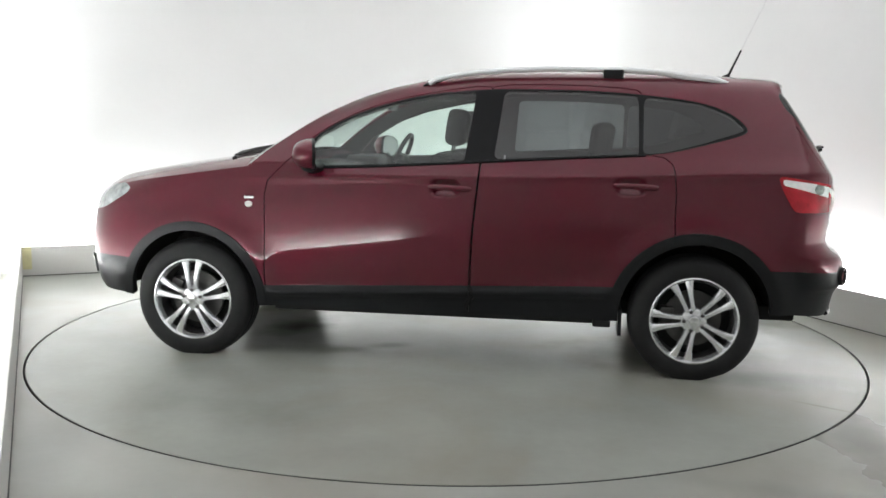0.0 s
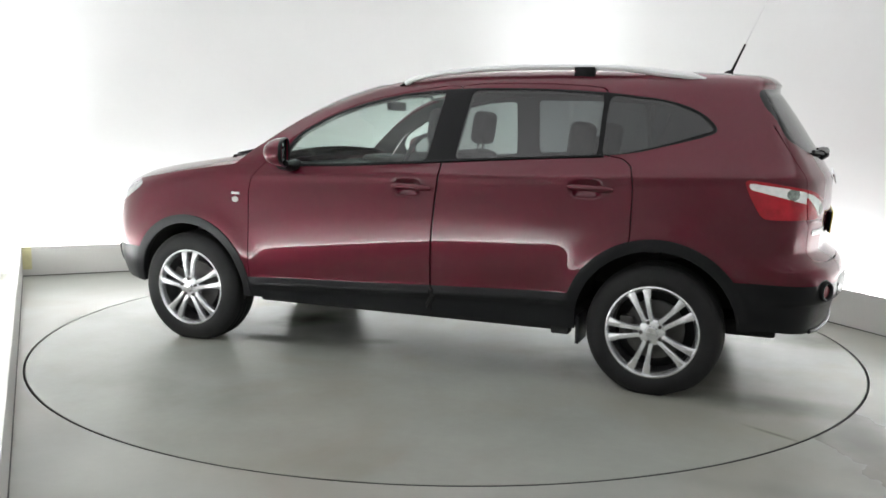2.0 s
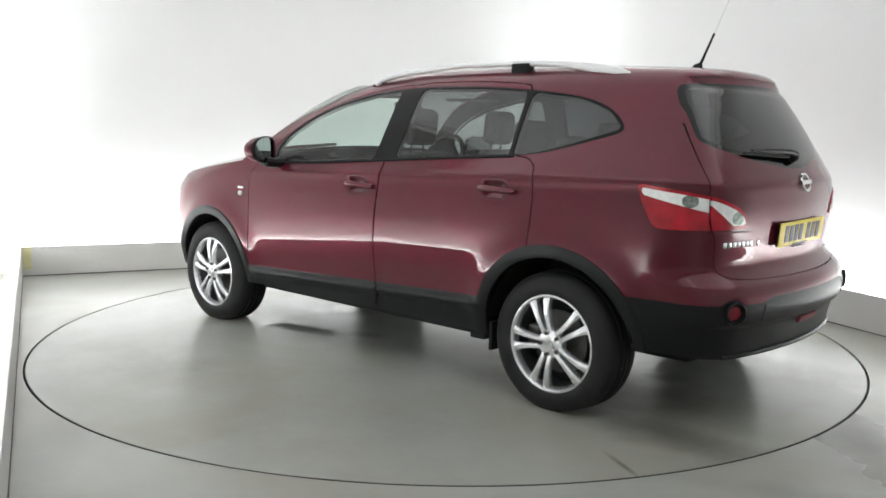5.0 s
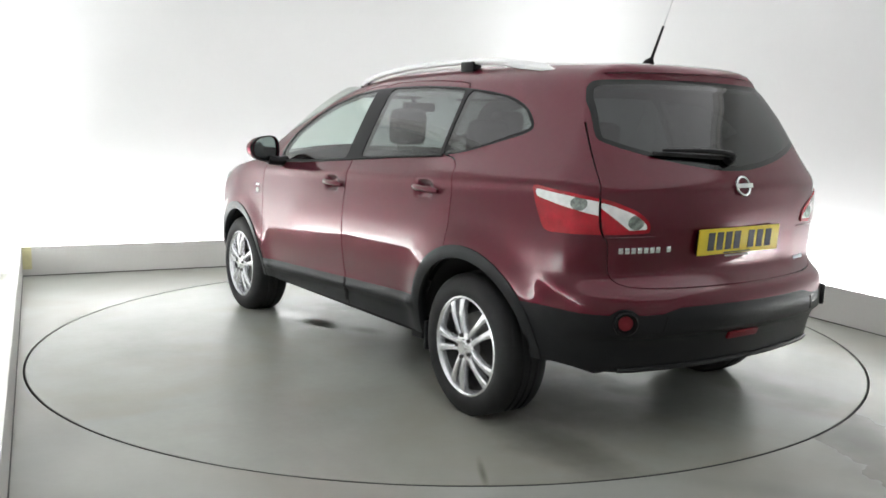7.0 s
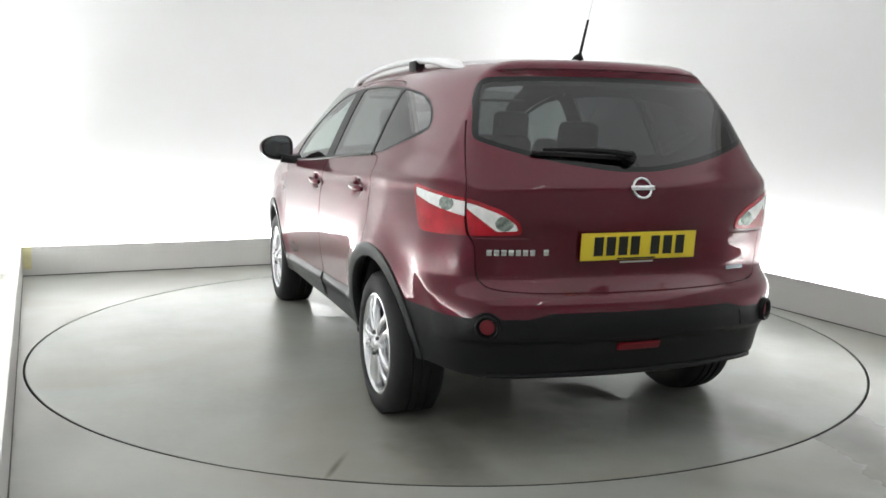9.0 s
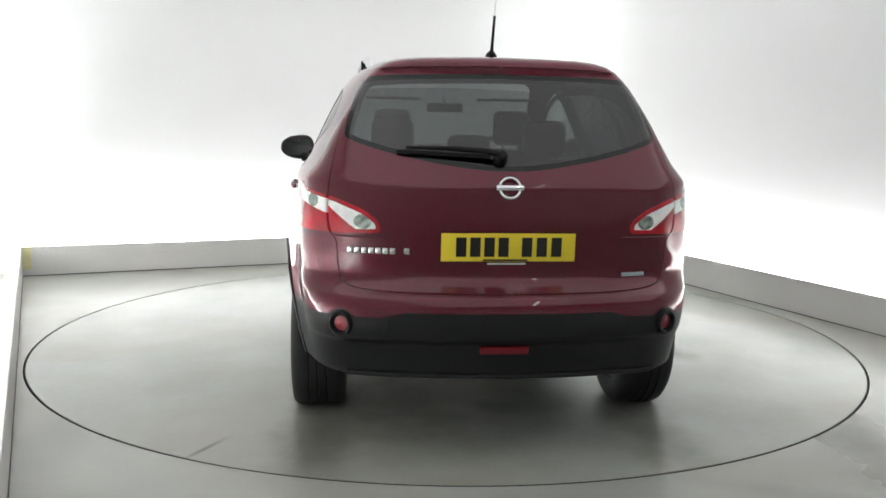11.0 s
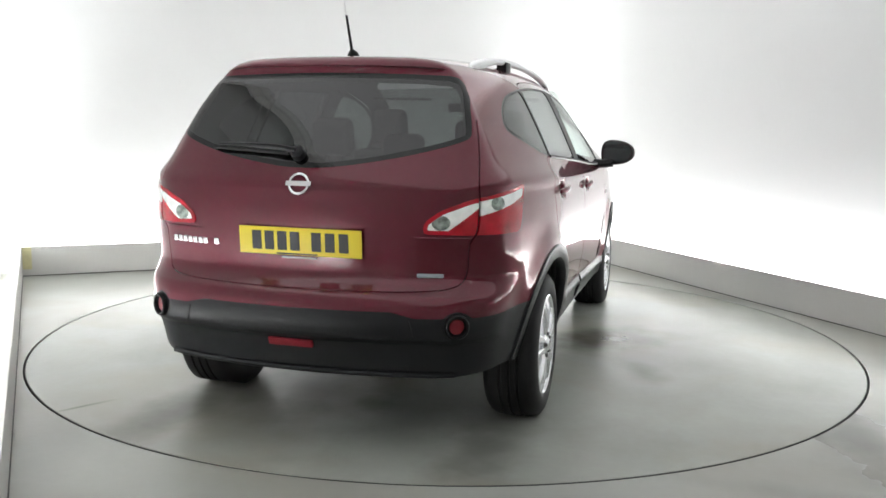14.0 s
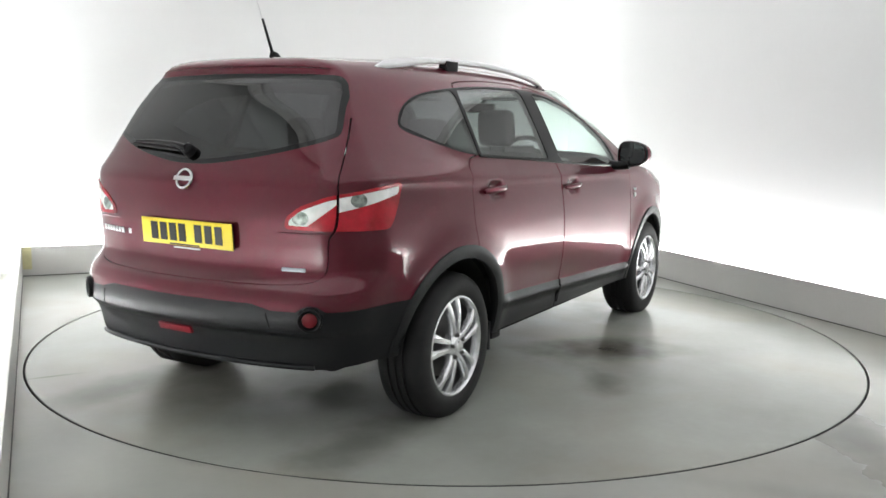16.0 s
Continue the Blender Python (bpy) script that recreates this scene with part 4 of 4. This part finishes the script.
def build_mirror(car, sy):
    def turned(bm):
        # the housing faces the cabin
        m = pose(cx, cy, cz) @ pose(0, 0, 0, 0, 0, 19 * sy) @ pose(-cx, -cy, -cz)
        bmesh.ops.transform(bm, matrix=m, verts=bm.verts)
        return bm

    body = bmesh.new()
    rings, nu, nv = [], 14, 24
    cx, cy, cz = 0.672, 1.000 * sy, 1.150
    for i in range(nu + 1):
        a = math.pi * 0.5 * i / nu
        x = 0.105 * math.sin(a)
        k = math.cos(a) ** 0.75
        row = []
        for j in range(nv):
            b = TAU * j / nv
            cb, sb = math.cos(b), math.sin(b)
            yy = 0.115 * math.copysign(abs(cb) ** 0.75, cb) * k
            zz = (0.086 if sb > 0 else 0.074) * math.copysign(abs(sb) ** 0.75, sb) * k * (1 - 0.24 * cb) + 0.004 * cb
            row.append(body.verts.new((cx - 0.030 + x, cy + yy * sy, cz + zz)))
        rings.append(row)
    for r0, r1 in zip(rings, rings[1:]):
        for j in range(nv):
            body.faces.new((r0[j], r0[(j + 1) % nv], r1[(j + 1) % nv], r1[j]))
    bmesh.ops.remove_doubles(body, verts=body.verts, dist=1e-4)
    shell = part("door_mirror", turned(body), M_PAINT, car, "dark red door mirror on a black foot", 60)
    # black rim and glass
    rim = bmesh.new()
    loops = []
    for x, s in ((-0.026, 1.0), (-0.038, 0.985), (-0.043, 0.94), (-0.036, 0.91)):
        row = []
        for j in range(nv):
            b = TAU * j / nv
            cb, sb = math.cos(b), math.sin(b)
            yy = 0.116 * math.copysign(abs(cb) ** 0.75, cb) * s
            zz = (0.087 if sb > 0 else 0.075) * math.copysign(abs(sb) ** 0.75, sb) * s * (1 - 0.24 * cb) + 0.004 * cb
            row.append(rim.verts.new((cx + x, cy + yy * sy, cz + zz)))
        loops.append(row)
    for r0, r1 in zip(loops, loops[1:]):
        for j in range(nv):
            rim.faces.new((r0[j], r0[(j + 1) % nv], r1[(j + 1) % nv], r1[j]))
    part("mirror_rim", turned(rim), M_TRIM, shell, "black mirror rim", 60)
    pane = bmesh.new()
    ring = []
    for j in range(nv):
        b = TAU * j / nv
        cb, sb = math.cos(b), math.sin(b)
        yy = 0.104 * math.copysign(abs(cb) ** 0.75, cb)
        zz = (0.078 if sb > 0 else 0.067) * math.copysign(abs(sb) ** 0.75, sb) * (1 - 0.24 * cb) + 0.004 * cb
        ring.append(pane.verts.new((cx - 0.036 - (0.09 if sy > 0 else 0.05) * yy, cy + yy * sy, cz + zz)))
    pane.faces.new(ring)
    part("mirror_glass", turned(pane), M_MIRROR, shell, "mirror glass")
    foot = tube([(0.66, 0.835 * sy, 1.080), (0.668, 0.90 * sy, 1.078), (0.672, 0.96 * sy, 1.088)], [0.034, 0.028, 0.030], 12, flat=1.5)
    part("mirror_foot", foot, M_TRIM, shell, "black mirror foot")


def build_cabin(car):
    def seat(x, y, w, top, head):
        base = box(x - 0.02, x + 0.52, y - w / 2, y + w / 2, 0.48, 0.66, 0.05, 3)
        st = part("seat", base, M_SEAT, car, "dark cloth seat")
        back = box(-0.07, 0.07, -w / 2, w / 2, 0, top - 0.62, 0.05, 3)
        placed("seat_back", back, pose(x + 0.10, y, 0.62, 0, -12, 0), M_SEAT, st)
        hx = x + 0.10 - math.tan(radians(12)) * (top - 0.62) - 0.02
        hr = box(-0.058, 0.058, -0.112, 0.112, 0.0, head, 0.056, 4)
        placed("headrest", hr, pose(hx, y, top + 0.03, 0, -8, 0), M_SEAT, st)
        for dy in (-0.05, 0.05):
            part("headrest_post", tube([(hx + 0.02, y + dy, top - 0.05), (hx, y + dy, top + 0.06)], 0.006, 6), M_STEEL, st)

    for y in (0.37, -0.37):
        seat(0.0, y, 0.50, 1.17, 0.215)
    for y, top, head in ((0.40, 1.12, 0.20), (0.0, 1.08, 0.16), (-0.40, 1.12, 0.20)):
        seat(-0.85, y, 0.40, top, head)
    for y in (0.28, -0.28):
        seat(-1.50, y, 0.42, 1.00, 0.14)
    part("dashboard", box(0.62, 1.12, -0.72, 0.72, 0.75, 1.07, 0.08, 3), M_DASH, car, "dark grey dashboard")
    part("instrument_hood", box(0.55, 0.78, -0.52, -0.20, 1.00, 1.115, 0.045, 3), M_DASH, car)
    wheel = bmesh.new()
    n = 28
    pts = [(0, 0.185 * math.cos(k * TAU / n), 0.185 * math.sin(k * TAU / n)) for k in range(n + 1)]
    tube(pts, 0.016, 8, wheel)
    join(wheel, box(-0.03, 0.03, -0.17, 0.17, -0.025, 0.02, 0.01))
    join(wheel, box(-0.04, 0.03, -0.06, 0.06, -0.09, 0.05, 0.02))
    placed("steering_wheel", wheel, pose(0.44, -0.37, 1.08, 0, -24, 0), M_DASH, car, "dark steering wheel")
    part("inner_mirror", box(0.40, 0.43, -0.12, 0.12, 1.405, 1.465, 0.014, 3), M_TRIM, car, "black rear-view mirror")
    part("inner_mirror_stalk", tube([(0.42, 0, 1.44), (0.50, 0, 1.49)], 0.012, 8), M_TRIM, car)
    for y in (0.36, -0.36):
        part("sun_visor", box(0.08, 0.26, y - 0.17, y + 0.17, 1.478, 1.492, 0.006), M_LINING, car)
    part("load_cover", box(-2.0, -1.52, -0.62, 0.62, 0.86, 0.88, 0.005), M_DASH, car)


def build_under(car):
    part("floor_pan", box(-1.95, 1.85, -0.60, 0.60, 0.285, 0.37, 0.02), M_BLACK, car, "black underbody")
    part("floor_pan", box(-0.93, 0.93, -0.80, 0.80, 0.265, 0.36, 0.02), M_BLACK, car)
    for hx, r in ((HUB_X, 0.392), (-HUB_X, 0.405)):
        for sy in (1, -1):
            bm = bmesh.new()
            rows = []
            for y in (0.45, 0.835):
                rows.append([bm.verts.new((hx + r * math.cos(radians(a)), y * sy, HUB_Z + r * math.sin(radians(a)))) for a in range(8, 173, 4)])
            for k in range(len(rows[0]) - 1):
                bm.faces.new((rows[0][k], rows[0][k + 1], rows[1][k + 1], rows[1][k]))
            bm.faces.new(rows[0])
            part("wheel_liner", bm, M_BLACK, car, "black wheel arch liner")
            part("axle_arm", tube([(hx, 0.30 * sy, 0.27), (hx, 0.72 * sy, 0.30)], 0.03, 8), M_BLACK, car)
    part("silencer", tube([(-1.65, -0.45, 0.32), (-1.68, 0, 0.32), (-1.65, 0.40, 0.32)], [0.05, 0.06, 0.05], 12), M_STEEL, car, "grey steel silencer")
    part("exhaust_pipe", tube([(1.0, 0.1, 0.235), (0.0, 0.12, 0.225), (-0.9, 0.10, 0.225), (-1.6, 0.3, 0.27)], 0.026, 10), M_STEEL, car)
    for sy in (1, -1):
        part("mud_flap", box(-1.012, -0.992, min(0.66 * sy, 0.84 * sy), max(0.66 * sy, 0.84 * sy), 0.215, 0.36, 0.004), M_CLAD, car, "black mud flap")
        part("sill_block", box(-0.955, -0.86, min(0.74 * sy, 0.83 * sy), max(0.74 * sy, 0.83 * sy), 0.255, 0.32, 0.01), M_BLACK, car)
    part("hanging_strap", tube([(0.02, 0.30, 0.235), (-0.06, 0.30, 0.196), (-0.17, 0.30, 0.190), (-0.27, 0.30, 0.215), (-0.34, 0.30, 0.24)], 0.007, 6), M_BLACK, car, "black strap hanging under the sill")
    part("subframe", box(-1.52, -1.15, -0.5, 0.5, 0.225, 0.30, 0.02), M_BLACK, car)


def build_wheels(car):
    def wheel():
        hub = bpy.data.objects.new("wheel", None)
        scene.collection.objects.link(hub)
        return hub

    tyre_prof = [(-0.215, 0.215), (-0.222, 0.232), (-0.228, 0.262), (-0.222, 0.298), (-0.205, 0.318), (-0.185, 0.3262), (-0.150, 0.329), (-0.147, 0.322), (-0.137, 0.322), (-0.134, 0.330),
                 (-0.112, 0.331), (-0.109, 0.323), (-0.099, 0.323), (-0.096, 0.331), (-0.074, 0.330), (-0.071, 0.322), (-0.061, 0.322), (-0.058, 0.329),
                 (-0.026, 0.3262), (-0.006, 0.318), (0.010, 0.298), (0.016, 0.262), (0.012, 0.240), (0.004, 0.228), (-0.012, 0.222)]
    full_prof = [(y, r if r < 0.24 else 0.24 + (r - 0.24) * 1.09) for y, r in tyre_prof]

    def tyre_mesh(down):
        """A loaded tyre, flat on the ground along `down`."""
        bm = lathe(full_prof, 96)
        for v in bm.verts:
            over = v.co.dot(down) - (WHEEL_Z - 0.0006)
            if over > 0:
                v.co -= down * over
        bmesh.ops.recalc_face_normals(bm, faces=bm.faces)
        me = bpy.data.meshes.new("tyre")
        bm.to_mesh(me)
        bm.free()
        return me

    # alloy rim: barrel, lip and five double spokes
    rim = lathe([(-0.030, 0.208), (-0.012, 0.212), (0.004, 0.217), (0.011, 0.223), (0.008, 0.231), (-0.004, 0.233), (-0.02, 0.226)], 72)
    for k in range(5):
        for sgn in (-1, 1):
            a = radians(90 + 72 * k)
            sp = bmesh.new()
            rows = []
            for r, off, hw, y in ((0.045, 0.0165, 0.0130, 0.006), (0.09, 0.0205, 0.0115, 0.014), (0.15, 0.0290, 0.0140, 0.014), (0.192, 0.0375, 0.0185, 0.006), (0.219, 0.0450, 0.0250, -0.002)):
                row = []
                for dx, dy in ((-hw, -0.03), (-hw, -0.003), (-hw * 0.6, 0.003), (hw * 0.6, 0.003), (hw, -0.003), (hw, -0.03)):
                    px, pz = off * sgn + dx, r
                    row.append(sp.verts.new((px * math.sin(a) + pz * math.cos(a), y + dy, -px * math.cos(a) + pz * math.sin(a))))
                rows.append(row)
            for r0, r1 in zip(rows, rows[1:]):
                for i in range(5):
                    sp.faces.new((r0[i], r0[i + 1], r1[i + 1], r1[i]))
            join(rim, sp)
    hubp = lathe([(-0.03, 0.070), (0.004, 0.066), (0.010, 0.058), (0.012, 0.034), (0.018, 0.030), (0.020, 0.0)], 40)
    join(rim, hubp)
    bmesh.ops.recalc_face_normals(rim, faces=rim.faces)
    rim_me = bpy.data.meshes.new("rim")
    rim.to_mesh(rim_me)
    rim.free()
    barrel = lathe([(-0.20, 0.216), (-0.20, 0.206), (-0.05, 0.200), (-0.028, 0.207)], 64)
    barrel_me = bpy.data.meshes.new("rim_barrel")
    barrel.to_mesh(barrel_me)
    barrel.free()
    disc = lathe([(-0.075, 0.0), (-0.075, 0.15), (-0.095, 0.15), (-0.095, 0.0)], 48)
    disc_me = bpy.data.meshes.new("brake_disc")
    disc.to_mesh(disc_me)
    disc.free()
    back = lathe([(-0.125, 0.0), (-0.125, 0.205)], 40)
    back_me = bpy.data.meshes.new("back_plate")
    back.to_mesh(back_me)
    back.free()
    cal = box(-0.06, 0.06, -0.12, -0.05, 0.10, 0.17, 0.012)
    bmesh.ops.rotate(cal, verts=cal.verts, cent=(0, 0, 0), matrix=Matrix.Rotation(radians(70), 3, "Y"))
    cal_me = bpy.data.meshes.new("caliper")
    cal.to_mesh(cal_me)
    cal.free()
    nut = lathe([(-0.004, 0.010), (0.014, 0.009), (0.016, 0.0)], 8)
    nut_me = bpy.data.meshes.new("wheel_nut")
    nut.to_mesh(nut_me)
    nut.free()
    nut_me.materials.append(M_STEEL)
    cap = lathe([(0.018, 0.027), (0.024, 0.025), (0.026, 0.0)], 32)
    cap_me = bpy.data.meshes.new("centre_cap")
    cap.to_mesh(cap_me)
    cap.free()
    for x, sy, turn in ((HUB_X, 1, 0), (-HUB_X, 1, 20), (HUB_X, -1, 24), (-HUB_X, -1, 8)):
        w = wheel()
        w.parent = car
        w.matrix_local = pose(x, sy * (HUB_Y - (0.008 if x > 0 else 0.022)), WHEEL_Z, 0, turn, 0 if sy > 0 else 180)
        down = (w.matrix_local.to_3x3().inverted() @ Vector((0, 0, -1))).normalized()
        for nm, me, mat, lab in (("tyre", tyre_mesh(down), M_RUBBER, "black rubber tyre"), ("rim", rim_me, M_ALLOY, "silver alloy rim with five double spokes"), ("rim_barrel", barrel_me, M_BARREL, "dark inner rim barrel"), ("brake_disc", disc_me, M_STEEL, "grey steel brake disc"),
                                 ("back_plate", back_me, M_BLACK, ""), ("caliper", cal_me, M_STEEL, ""), ("centre_cap", cap_me, M_CHROME, "")):
            if not me.materials:
                me.materials.append(mat)
            ob = new(nm, me)
            ob.parent = w
            smooth(ob, 40)
            if lab:
                tagged(ob, lab)
        for k in range(5):
            a = radians(90 + 72 * k)
            ob = new("wheel_nut", nut_me)
            ob.parent = w
            ob.location = (0.052 * math.cos(a), 0.006, 0.052 * math.sin(a))


car = build_car()


def motions():
    steps = [k * 0.5 for k in range(33)]
    walk(turntable, [(t, pose(DISC_AT.x, DISC_AT.y, 0, 0, 0, turn_at(t))) for t in steps])
    walk(car, [(t, pose(0, 0, 0, 0, 0, turn_at(t)) @ pose(-0.040, 0.004, 0)) for t in steps])


motions()
